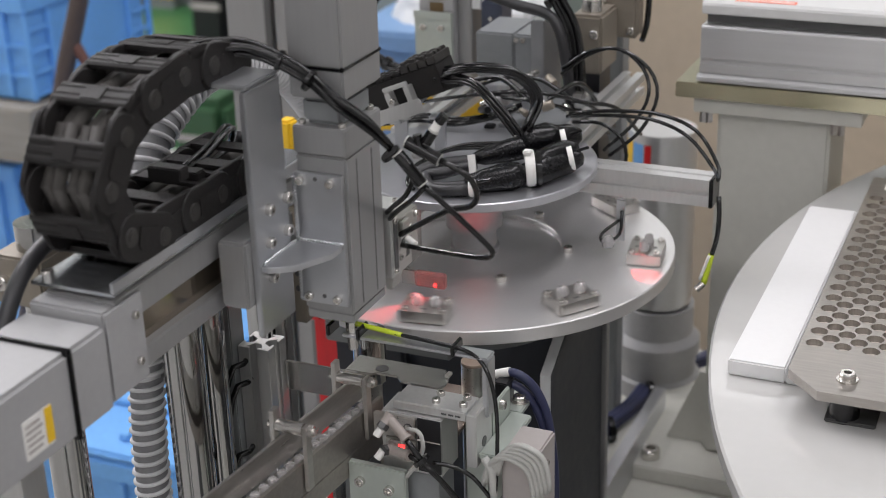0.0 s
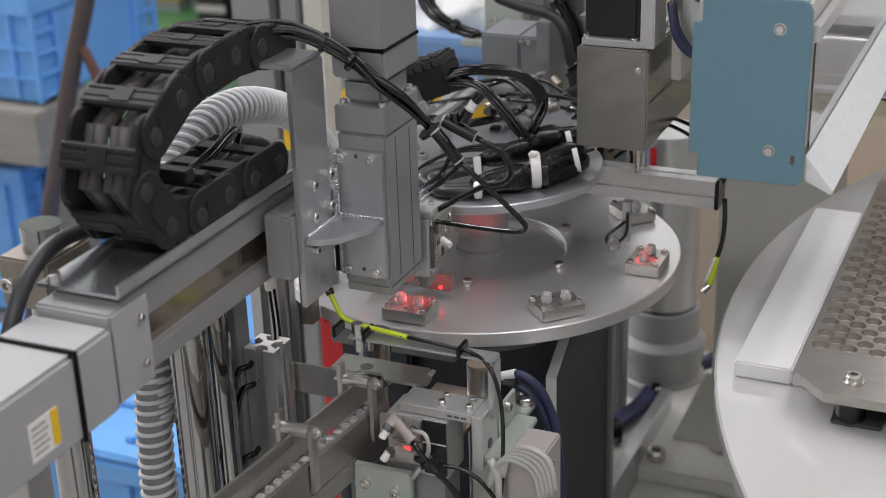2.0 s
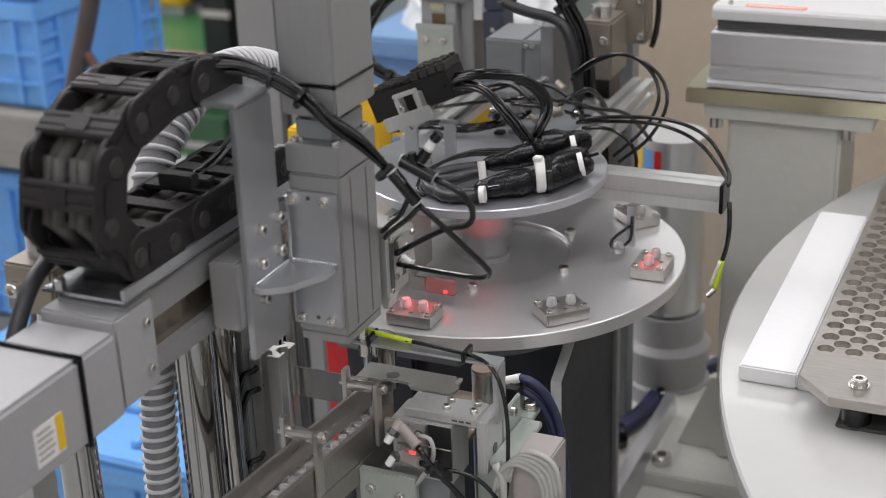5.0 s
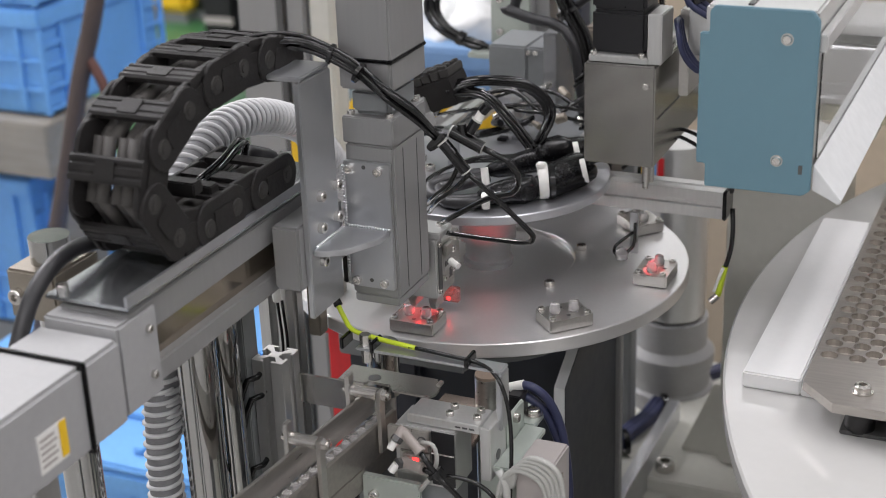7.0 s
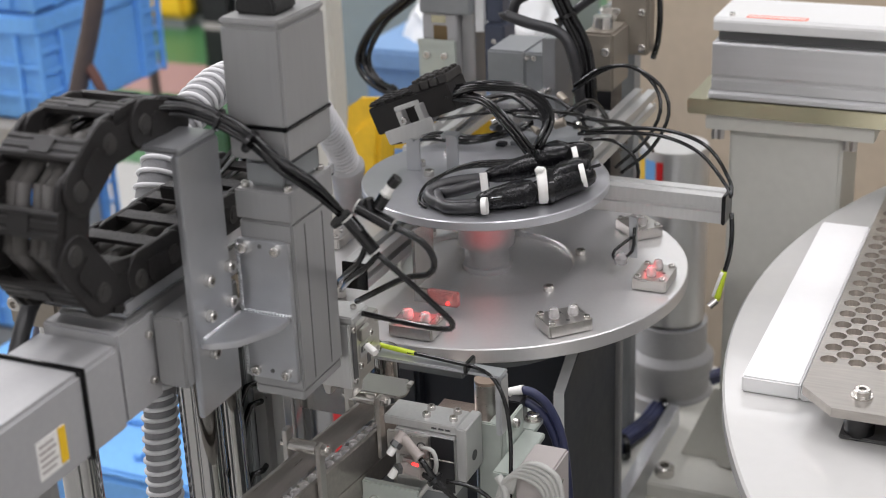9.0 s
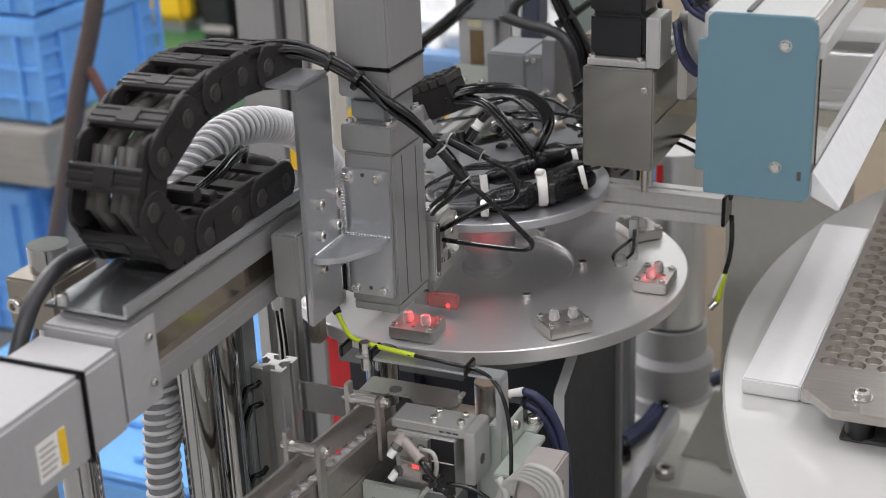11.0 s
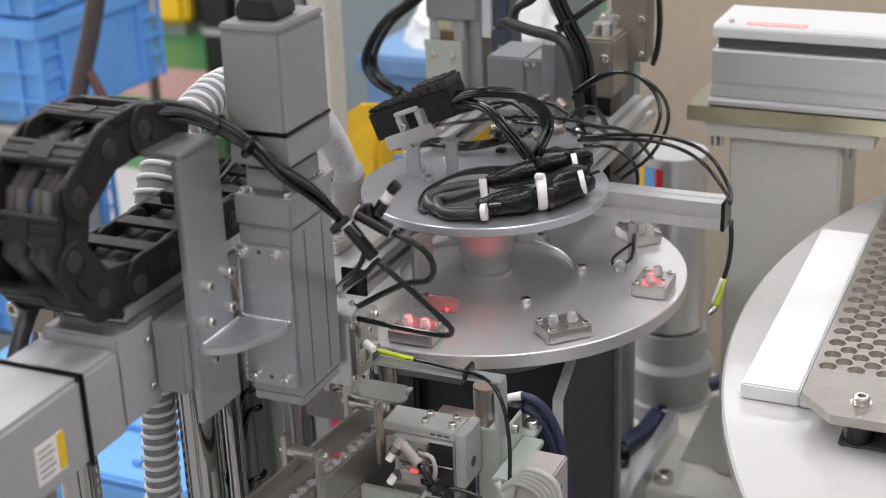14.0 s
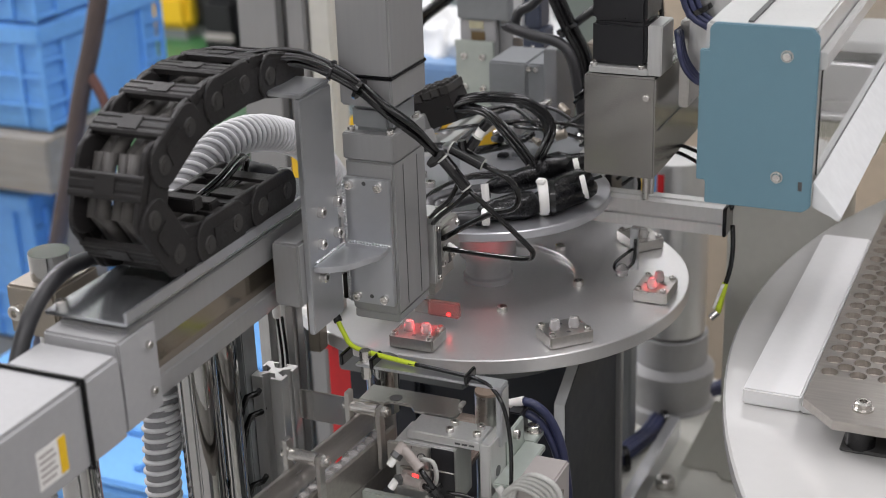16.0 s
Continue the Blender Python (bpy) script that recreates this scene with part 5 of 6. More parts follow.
# side arm with hanging wires
arm_bar = thing("sensor_arm", (0.17, 0.045, 1.06), "silver aluminium profile arm with a black end cap", "profile arm")
part("profile", prism([(0.030 + x * 0.027, 1.0575 + z * 0.027) for x, z in [(0, 0), (1, 0), (1, 0.42), (0.93, 0.46), (0.93, 0.54), (1, 0.58), (1, 1), (0.6, 1), (0.57, 0.92), (0.43, 0.92), (0.4, 1), (0, 1), (0, 0.6), (0.09, 0.56), (0.09, 0.44), (0, 0.4)]], 0.085, 0.2285, "x"), ALU, arm_bar)
part("end_cap", box(0.2287, 0.2325, 0.029, 0.058, 1.0565, 1.0855), CABLE, arm_bar, "black plastic end cap", 0.001)
part("hanger", box(0.139, 0.147, 0.028, 0.031, 1.012, 1.0545), ZINC, arm_bar)
part("fibre_head", lathe([(0, 0), (0.006, 0), (0.007, 0.006), (0.004, 0.010), (0, 0.012)], (0.136, 0.012, 1.012), 14), NATURAL, arm_bar, "clear fibre sensor head")
part("hanger_wire", tube([(0.143, 0.026, 1.035), (0.128, 0.016, 1.022), (0.132, 0.010, 1.016), (0.146, 0.016, 1.024), (0.145, 0.026, 1.045)], 0.0016), CABLE, arm_bar)
part("end_wire", tube([(0.2385, 0.030, 1.07), (0.241, 0.024, 1.05), (0.240, 0.022, 1.03), (0.236, 0.020, 1.012)], 0.0024), CABLE, arm_bar)
part("end_wire", tube([(0.236, 0.020, 1.014), (0.2335, 0.019, 1.000), (0.2305, 0.017, 0.984)], 0.0030), LIME, arm_bar, "yellow-green earth wire")
part("end_wire", tube([(0.235, 0.016, 1.014), (0.231, 0.016, 1.002), (0.227, 0.016, 0.988)], 0.0016), WHITE, arm_bar)
part("ring_terminal", rod((0.2305, 0.017, 0.984), (0.2245, 0.013, 0.978), 0.0034, n=10), SCREW, arm_bar)
for pts in ([(0.0725, 0.0800, 1.1199), (0.1138, 0.0700, 1.1299), (0.1679, 0.0600, 1.1354), (0.2094, 0.0500, 1.1257), (0.2324, 0.0450, 1.0958), (0.2374, 0.0300, 1.0874)],
            [(0.0695, 0.0800, 1.1166), (0.1139, 0.0700, 1.1253), (0.1624, 0.0600, 1.1291), (0.2015, 0.0500, 1.1192), (0.2282, 0.0450, 1.0924), (0.2369, 0.0300, 1.0862)],
            [(0.0498, 0.1200, 1.1479), (0.0799, 0.1200, 1.1712), (0.1095, 0.1200, 1.1795), (0.1419, 0.1200, 1.1617), (0.1540, 0.1100, 1.1363), (0.1402, 0.1000, 1.1026), (0.1112, 0.0900, 1.0757)],
            [(0.0510, 0.1200, 1.1540), (0.0799, 0.1200, 1.1742), (0.1124, 0.1200, 1.1785), (0.1361, 0.1200, 1.1612), (0.1453, 0.1100, 1.1385), (0.1342, 0.1000, 1.1109), (0.1052, 0.0900, 1.0811)],
            [(0.0721, 0.0900, 1.1078), (0.1019, 0.0900, 1.1096), (0.1245, 0.0900, 1.0952), (0.1290, 0.0900, 1.0717), (0.1144, 0.0900, 1.0609)]):
    part("loop_wire", tube(pts, 0.0019), CABLE, arm_bar)

# ---- rear stations ----
rear = thing("rear_station", (0.0, 0.25, BASE), "rear assembly station with grey and brown actuator blocks", "assembly station")
RA, RB = (-0.0772, 0.2000, 1.1629), (-0.0102, 0.2000, 1.1106)
part("grey_cylinder", box(RA[0], RB[0] - 0.022, 0.2, 0.27, RB[2], RA[2]), GREYPAINT, rear, "grey actuator block", 0.002)
part("grey_cylinder", box(RB[0] - 0.0215, RB[0], 0.2, 0.27, RB[2] - 0.005, RA[2]), GREYPAINT, rear, "grey actuator block", 0.002)
part("end_plate", box(RB[0] + 0.001, RB[0] + 0.016, 0.19, 0.25, RB[2] - 0.02, RA[2] + 0.02), ZINC, rear, "", 0.001)
for x in (RA[0] + 0.048, RA[0] + 0.056):
    screw(rear, (x, 0.2, RA[2] - 0.006), (0, -1, 0), head=0.003)
q0, q1 = (0.0190, 0.2400, 1.1790), (0.0550, 0.2400, 1.1130)
part("brown_block", box(q0[0], q1[0], 0.24, 0.30, q1[2], q0[2]), BROWNBLOCK, rear, "warm grey cylinder body", 0.003)
part("block_bolt", rod((q0[0] + 0.018, 0.26, q0[2]), (q0[0] + 0.018, 0.26, q0[2] + 0.014), 0.011, n=20), SCREW, rear)
screw(rear, (q0[0] + 0.028, 0.24, q0[2] - 0.02), (0, -1, 0), head=0.005)
q2, q3 = (0.0330, 0.3000, 1.2236), (0.0780, 0.3000, 1.1400)
part("brown_block", box(q2[0], q3[0], 0.30, 0.325, q3[2], q2[2]), BROWNBLOCK, rear, "warm grey cylinder body", 0.004)
for z in (q3[2] + 0.010, q3[2] + 0.050):
    for x in (q2[0] + 0.008, q3[0] - 0.008):
        screw(rear, (x, 0.30, z), (0, -1, 0), head=0.0042)
part("side_hose", tube([(q3[0] + 0.004, 0.315, 1.235), (q3[0] + 0.009, 0.312, 1.19), (q3[0] + 0.007, 0.312, 1.155), (q3[0] + 0.001, 0.315, 1.135)], 0.0034), CABLE, rear)
part("block_bolt", rod((q2[0] - 0.006, 0.305, q3[2] + 0.045), (q2[0] + 0.0, 0.295, q3[2] + 0.045), 0.010, n=20), SCREW, rear)
q4, q5 = (0.0138, 0.3800, 1.1241), (0.0372, 0.3800, 0.9625)
part("station_post", box(q4[0], q5[0], 0.38, 0.41, BASE, q2[2] + 0.05), GREYPAINT, rear, "", 0.002)
part("carrier_bar", box(q0[0], q5[0], 0.301, 0.38, q3[2] + 0.02, q3[2] + 0.05), GREYPAINT, rear)
part("mounting_leg", box(RA[0] + 0.005, RB[0] + 0.01, 0.215, 0.26, BASE, RB[2] - 0.006), GREYPAINT, rear)
part("mounting_leg", box(q0[0] + 0.005, q1[0] - 0.005, 0.25, 0.29, BASE, q1[2]), BLACKPART, rear)
part("brown_strip", box(-0.0085, 0.0060, 0.2505, 0.285, 1.100, 1.176), BROWNBLOCK, rear, "warm grey cylinder body", 0.002)
for k in range(10):
    d = Vector((0.0042 * (k % 4) - 0.006, -0.004 * (k // 4), 0.002 * (k % 3)))
    part("black_cable", tube([Vector(q) + d * (0.8 + 0.3 * (k % 2)) for q in ((0.0050, 0.182, 1.252), (0.0106, 0.180, 1.238), (0.0231, 0.180, 1.2118), (0.0387, 0.180, 1.1825), (0.0451, 0.180, 1.1461), (0.0472, 0.180, 1.0897), (0.0475, 0.182, 1.065))], 0.0033), CABLE, rear)
for q, w in (((0.0231, 0.176, 1.2118), (0.45, 0, -0.9)), ((0.0440, 0.176, 1.150), (0.1, 0, -1)), ((0.0472, 0.176, 1.105), (0, 0, -1))):
    q, w = Vector(q), Vector(w).normalized()
    part("cable_tie", rod(q - w * 0.002, q + w * 0.002, 0.0125, n=12), CABLE, rear)
for pts, r in (([(-0.0440, 0.170, 1.2125), (-0.0412, 0.170, 1.2099), (-0.0144, 0.170, 1.2026), (0.0171, 0.168, 1.1968), (0.0310, 0.166, 1.1816), (0.0375, 0.166, 1.1546), (0.0420, 0.168, 1.124), (0.0440, 0.172, 1.090)], 0.0060),
               ([(-0.0413, 0.190, 1.2066), (-0.0400, 0.190, 1.2150), (-0.0345, 0.190, 1.2231), (-0.0200, 0.190, 1.2314), (-0.0055, 0.190, 1.2480)], 0.0055),
               ([(0.0720, 0.190, 1.2460), (0.0384, 0.190, 1.2225), (0.0228, 0.190, 1.2094), (0.0100, 0.192, 1.200)], 0.0048)):
    part("thick_cable", tube(pts, r, n=12), GREYCABLE, rear, "dark grey sheathed cable")
random.seed(4)
for k in range(26):
    x, z = random.uniform(-0.0434, 0.0496), random.uniform(-0.024, 0.024)
    q = Vector((0.0112, 0.0900, 1.1108))
    q = q + Vector((x, random.uniform(-0.03, 0.10), -z))
    if k % 2:
        part("fitting", rod(q, q + Vector((random.uniform(-0.012, 0.012), random.uniform(-0.012, 0.012), 0.004)), random.uniform(0.003, 0.005), n=10), random.choice((SCREW, STEEL, BLACKPART, BROWNBLOCK)), rear)
    else:
        s = random.uniform(0.005, 0.010)
        part("small_block", box(q.x - s, q.x + s, q.y - s, q.y + s, q.z - s * 0.7, q.z + s * 0.7), random.choice((ALU, STEEL, BLACKPART, ZINC)), rear, "", 0.001)
for k in range(4):
    a = Vector((0.0292, 0.0500, 1.1131))
    a = a + Vector((random.uniform(-0.05, 0.05), random.uniform(0, 0.08), random.uniform(-0.012, 0.02)))
    part("black_cable", tube([a + Vector((-0.14, 0.05, -0.03)), a + Vector((-0.07, 0, random.uniform(-0.01, 0.03))), a + Vector((-0.02, 0.01, random.uniform(0, 0.035))), a + Vector((0.03, -0.01, random.uniform(-0.01, 0.03))), a + Vector((0.055, 0.05, random.uniform(-0.02, 0.01))), a + Vector((0.06, 0.13, -0.06))], random.uniform(0.0016, 0.003)), CABLE, rear)
part("fitting_deck", box(-0.012, 0.075, 0.10, 0.235, TOP - 0.01, TOP + 0.004), GREYPAINT, rear)
part("deck_leg", box(-0.005, 0.03, 0.212, 0.234, BASE, TOP - 0.01), GREYPAINT, rear)

lifter = thing("rear_lifter", (-0.17, 0.30, 1.05), "grey vertical air slide with a pale green plate", "air slide")
part("slide_body", box(-0.2025, -0.1575, 0.3055, 0.350, 1.040, 1.172), HOUSING, lifter, "silver slide body", 0.0012)
part("side_rail", box(-0.1572, -0.1400, 0.316, 0.350, 1.040, 1.186), BODY, lifter, "", 0.0012)
part("head_block", box(-0.2045, -0.1400, 0.302, 0.352, 1.1725, 1.330), GREYPAINT, lifter, "dark grey cylinder head", 0.0015)
part("head_label", box(-0.1905, -0.1720, 0.3046, 0.3053, 1.161, 1.170), GOLD, lifter, "pale yellow type label")
part("amber_slot", box(-0.1880, -0.1705, 0.3046, 0.3053, 1.098, 1.158), AMBER, lifter, "amber strip in the slide's slot")
part("white_strip", box(-0.1395, -0.1290, 0.318, 0.330, 1.150, 1.330), SHEET, lifter, "pale plastic strip")
part("valve_body", box(-0.1285, -0.1030, 0.318, 0.356, 1.075, 1.160), VALVE, lifter, "dark blue-grey valve body", 0.002)
part("valve_top", box(-0.1285, -0.1080, 0.324, 0.356, 1.1605, 1.330), VALVE, lifter, "dark blue-grey valve body", 0.002)
for z in (1.090, 1.115, 1.140):
    screw(lifter, (-0.1155, 0.318, z), (0, -1, 0), head=0.003)
slide_plate = part("slide_plate", box(-0.2050, -0.1570, 0.2960, 0.3015, 1.073, 1.148), PALEZINC, lifter, "pale green zinc plate with four screws", 0.001)
for x in (-0.193, -0.170):
    for z in (1.092, 1.130):
        screw(slide_plate, (x, 0.2960, z), (0, -1, 0), head=0.0042)
part("plate_foot", box(-0.2230, -0.1570, 0.266, 0.3015, 1.066, 1.0725), PALEZINC, slide_plate, "pale bent foot", 0.001)
part("plate_lip", box(-0.2050, -0.1570, 0.2945, 0.2958, 1.141, 1.149), PALEZINC, slide_plate)
for k in range(4):
    d = Vector((0.0055 * (k % 3), 0.004 * k, 0.003 * (k % 2)))
    part("hanging_cable", tube([Vector(q) + d for q in ((-0.120, 0.30, 1.285), (-0.165, 0.298, 1.245), (-0.223, 0.296, 1.194), (-0.2625, 0.294, 1.162), (-0.2855, 0.292, 1.120), (-0.272, 0.288, 1.094), (-0.236, 0.284, 1.078), (-0.212, 0.280, 1.0735))], 0.0034), CABLE, slide_plate, "black hanging cable")
part("cable_tie", rod((-0.244, 0.29, 1.0835), (-0.238, 0.29, 1.0805), 0.009, n=12), CABLE, slide_plate)

tank = thing("steel_canister", (0.06, 0.46, BASE), "steel canister with coloured stickers on a ringed base", "canister")
c0, c1, c2 = (0.0138, 0.5000, 0.9719), (0.1029, 0.5000, 0.9809), (0.0653, 0.5000, 0.6715)
CX, CR, CT = (c0[0] + c1[0]) / 2, (c1[0] - c0[0]) / 2, c0[2]
part("shell", lathe([(0, BASE - CT + 0.13), (CR, BASE - CT + 0.13), (CR, -0.006), (CR * 0.97, 0), (0, 0)], (CX, 0.50, CT), 40), RAILALU, tank)
part("base_ring", lathe([(0, 0), (CR * 1.32, 0), (CR * 1.32, 0.022), (CR * 1.22, 0.026), (CR * 1.22, 0.05), (CR * 1.32, 0.056), (CR * 1.32, 0.075), (CR * 1.1, 0.085), (CR * 1.1, 0.125), (0, 0.125)], (CX, 0.50, BASE), 40), HOUSING, tank, "ringed grey base")
for a0, a1, m in ((205, 228, YELLOW), (230, 252, BLUE), (254, 266, RED)):
    bm = bmesh.new()
    ring = [(math.cos(radians(a0 + (a1 - a0) * k / 6)) * (CR + 0.0006), math.sin(radians(a0 + (a1 - a0) * k / 6)) * (CR + 0.0006)) for k in range(7)]
    lo = [bm.verts.new((CX + x, 0.50 + y, CT - 0.07)) for x, y in ring]
    hi = [bm.verts.new((CX + x, 0.50 + y, CT - 0.012)) for x, y in ring]
    for k in range(6):
        bm.faces.new((lo[k], lo[k + 1], hi[k + 1], hi[k]))
    part("sticker", bm, m, tank, "coloured sticker")

cablerun = thing("cable_run", (0.05, 0.2, BASE), "bundle of navy cables tied along the machine bed", "cable bundle")
for k in range(6):
    dx, dz = 0.007 * (k % 3), 0.007 * (k // 3)
    pts = [Vector(q) + Vector((dx - 0.007, dx * 0.4, dz)) for q in ((0.0229, 0.2511, 0.6120), (0.0384, 0.3306, 0.6120), (0.0558, 0.3996, 0.6120), (0.0630, 0.4561, 0.6140), (0.0862, 0.5163, 0.6140), (0.1236, 0.5744, 0.6140))]
    part("navy_cable", tube(pts, 0.0052), NAVY, cablerun)
for q in ((0.0467, 0.3281, 0.6150), (0.0677, 0.4391, 0.6150)):
    part("cable_tie", rod(Vector(q) + Vector((-0.003, 0.0, 0)), Vector(q) + Vector((0.003, 0.004, 0)), 0.017, n=14), CABLE, cablerun)
clip = thing("bed_bracket", (0.10, 0.16, BASE), "zinc-plated angle strip bolted to the machine bed", "bracket")
part("strip", box(0.085, 0.100, 0.0, 0.40, BASE + 0.001, BASE + 0.05), ZINC, clip, "", 0.001)

# ---- behind the machine ----
columns = thing("profile_column", (-0.45, 0.45, 0), "tall grey aluminium profile column behind the machine", "profile column")
for a, b, t in ((-0.5528, -0.4825, BODY), (-0.4762, -0.4467, BODY), (-0.4405, -0.4071, CREAM)):
    u, v = a, b
    part("profile", box(u, v, 0.45, 0.49, 0, 1.75), t, columns, "", 0.003)
part("profile_slot", box(-0.4897, -0.4798, 0.447, 0.4495, 0.3, 1.75), SOCKET, columns)

CRATE_BACK = 1.40
stack = thing("blue_crate", (-1.45, 1.2, 0.716), "large ribbed blue plastic crate on a timber shelf", "crate")


def crate(ob, x0, x1, y0, y1, z0, z1, mat, ribs=6):
    """Stacking crate: rims, upright ribs in front and strips of square cells at the ends of its side."""
    t = 0.012
    part("crate_shell", box(x0, x1, y0, y1, z0, z1), mat, ob, "", 0.008)
    part("crate_rim", box(x0 - t, x1 + t, y0 - t, y1 + t, z1 - 0.034, z1 + 0.004), mat, ob, "", 0.004)
    for k in range(ribs):
        x = x0 + (x1 - x0) * (k + 0.5) / ribs
        part("crate_rib", box(x - 0.006, x + 0.006, y0 - t, y0, z0 + 0.01, z1 - 0.034), mat, ob, "", 0.002)
    for z in (z0 + 0.05, z0 + 0.11):
        part("crate_band", box(x0 - 0.004, x1 + 0.004, y0 - t * 0.8, y0 - 0.0005, z, z + 0.008), mat, ob, "", 0.002)
    w = 0.16 * (y1 - y0)
    for a, b in ((y0 - 0.006, y0 + w), (y1 - w, y1 + 0.006)):
        for y in (a, b):
            part("crate_rib", box(x1, x1 + t, y - 0.006, y + 0.006, z0 + 0.005, z1 - 0.034), mat, ob, "", 0.002)
        n = max(2, round((z1 - z0) / 0.058))
        for k in range(n):
            z = z0 + 0.01 + k * (z1 - z0 - 0.04) / n
            part("crate_cell", box(x1, x1 + t * 0.9, a + 0.0062, b - 0.0062, z, z + 0.008), mat, ob, "", 0.002)


crate(stack, -1.95, -1.36, 1.0, CRATE_BACK, 0.716, 0.930, BLUE)
stack2 = thing("blue_crate", (-1.45, 1.2, 0.94), "large ribbed blue plastic crate stacked on another", "crate")
crate(stack2, -1.95, -1.36, 1.0, CRATE_BACK, 0.937, 1.25, BLUE)
bench = thing("timber_shelf", (-1.5, 1.1, 0), "weathered timber shelf carrying blue crates", "shelf")
part("board", box(-2.1, -1.335, 0.95, 1.16, 0.60, 0.713), WOOD, bench, "", 0.004)
for x in (-2.0, -1.40):
    part("shelf_leg", box(x - 0.03, x + 0.03, 1.08, 1.14, 0, 0.60), WOOD, bench)
low = thing("blue_crate", (-1.5, 1.2, 0), "ribbed blue plastic crate under the timber shelf", "crate")
crate(low, -1.95, -1.46, 1.02, 1.30, 0.22, 0.56, BLUE)
part("crate_base", box(-1.95, -1.46, 1.02, 1.30, 0, 0.215), GREYPAINT, low)
pipe = thing("brown_pipe", (-0.85, 0.70, 0), "brown painted pipe with a short reddish branch", "pipe")
part("pipe_run", tube([(-0.9581, 0.7000, 1.1190), (-0.9959, 0.7000, 1.0040), (-1.0348, 0.7000, 0.9032), (-1.0822, 0.7000, 0.7557), (-1.1408, 0.7000, 0.5871), (-1.2895, 0.7000, 0.1469)], 0.016, n=14, step=0.03), RUST, pipe)
part("pipe_branch", tube([(-1.0175, 0.7000, 0.9540), (-0.9955, 0.7000, 0.9163), (-0.9844, 0.7000, 0.8826), (-0.9879, 0.7000, 0.8270)], 0.009, n=12), material("red_brown_pipe", (0.12, 0.050, 0.040), 0.5, 0.0, 0.2, 20), pipe, "reddish branch pipe")
floorcrate = thing("blue_crate", (-1.0, 0.75, 0), "blue plastic crate with a lid on the floor", "crate")
crate(floorcrate, -1.32, -0.52, 0.42, 1.25, 0, 0.33, BLUE, 7)
part("crate_lid", box(-1.33, -0.51, 0.41, 1.26, 0.335, 0.35), BLUE, floorcrate, "", 0.005)
for k in range(5):
    part("lid_rib", box(-1.28 + 0.15 * k, -1.26 + 0.15 * k, 0.45, 1.22, 0.35, 0.362), BLUE, floorcrate, "", 0.003)
for y in (0.55, 0.83, 1.1):
    part("lid_rib", box(-1.30, -0.54, y, y + 0.02, 0.3505, 0.3615), BLUE, floorcrate, "", 0.003)
redbin = thing("red_bin", (-0.17, 0.06, BASE), "red plastic bin behind the index table", "bin")
b0, b1 = (-0.2221, 0.0500, 0.8682), (-0.1782, 0.0500, 0.8208)
part("bin_shell", box(b0[0], b1[0] + 0.004, 0.05, 0.12, BASE, b0[2]), RED, redbin, "", 0.006)
part("bin_rim", box(b0[0] - 0.004, b0[0] + 0.014, 0.046, 0.124, b0[2] - 0.012, b0[2] + 0.006), RED, redbin, "", 0.003)
bluebin = thing("pale_blue_bin", (-0.3, 1.1, 0), "pale blue plastic bin holding white bags", "bin")
p0, p1 = (-0.6927, 1.1000, 0.8953), (-0.4258, 1.1000, 0.7895)
part("bin_shell", box(p0[0], p1[0], 1.1, 1.45, 0.0, p0[2] - 0.02), LIGHTBLUE, bluebin, "", 0.01)
part("bin_rim", box(p0[0] - 0.012, p1[0] + 0.012, 1.088, 1.462, p0[2] - 0.04, p0[2]), LIGHTBLUE, bluebin, "", 0.006)
for k in range(4):
    bag = bmesh.new()
    bmesh.ops.create_icosphere(bag, subdivisions=4, radius=0.07, matrix=Matrix.Translation((p0[0] + 0.105 + 0.048 * k, 1.22 + 0.05 * (k % 2), p0[2] + 0.005 * k)))
    for v in bag.verts:
        v.co += noise.noise_vector(v.co * 14) * 0.035 + noise.noise_vector(v.co * 45) * 0.008
    part("white_bag", bag, SHEET, bluebin, "crumpled white plastic bag")
guard = thing("yellow_guard", (-0.27, 0.25, BASE), "yellow plastic guard behind the top plate", "guard")
g0, g1 = (-0.2650, 0.2200, 1.0719), (-0.2235, 0.2200, 0.9589)
part("guard_body", prism([(g0[0], g1[2]), (g1[0] - 0.01, g1[2]), (g1[0], g0[2] - 0.02), (g1[0] - 0.012, g0[2]), (g0[0] + 0.02, g0[2] - 0.012), (g0[0], g0[2] - 0.03)], 0.22, 0.27, "y"), YELLOW, guard, "", 0.006)
part("guard_post", box(g0[0] + 0.01, g0[0] + 0.03, 0.23, 0.26, BASE, g1[2]), GREYPAINT, guard)
g4, g5 = (-0.2791, 0.1000, 1.0698), (-0.2619, 0.1000, 1.0159)
part("guard_strip", box(g4[0], g5[0], 0.10, 0.12, g5[2], g4[2]), YELLOW, guard, "", 0.003)
part("guard_panel", prism([(-0.3560, 0.965), (-0.1285, 0.978), (-0.1275, 1.046), (-0.150, 1.050), (-0.330, 1.034), (-0.350, 1.020)], 0.380, 0.386, "y"), YELLOW, guard, "yellow plastic panel", 0.001)
part("panel_leg", box(-0.25, -0.23, 0.380, 0.386, BASE, 0.970), GREYPAINT, guard)
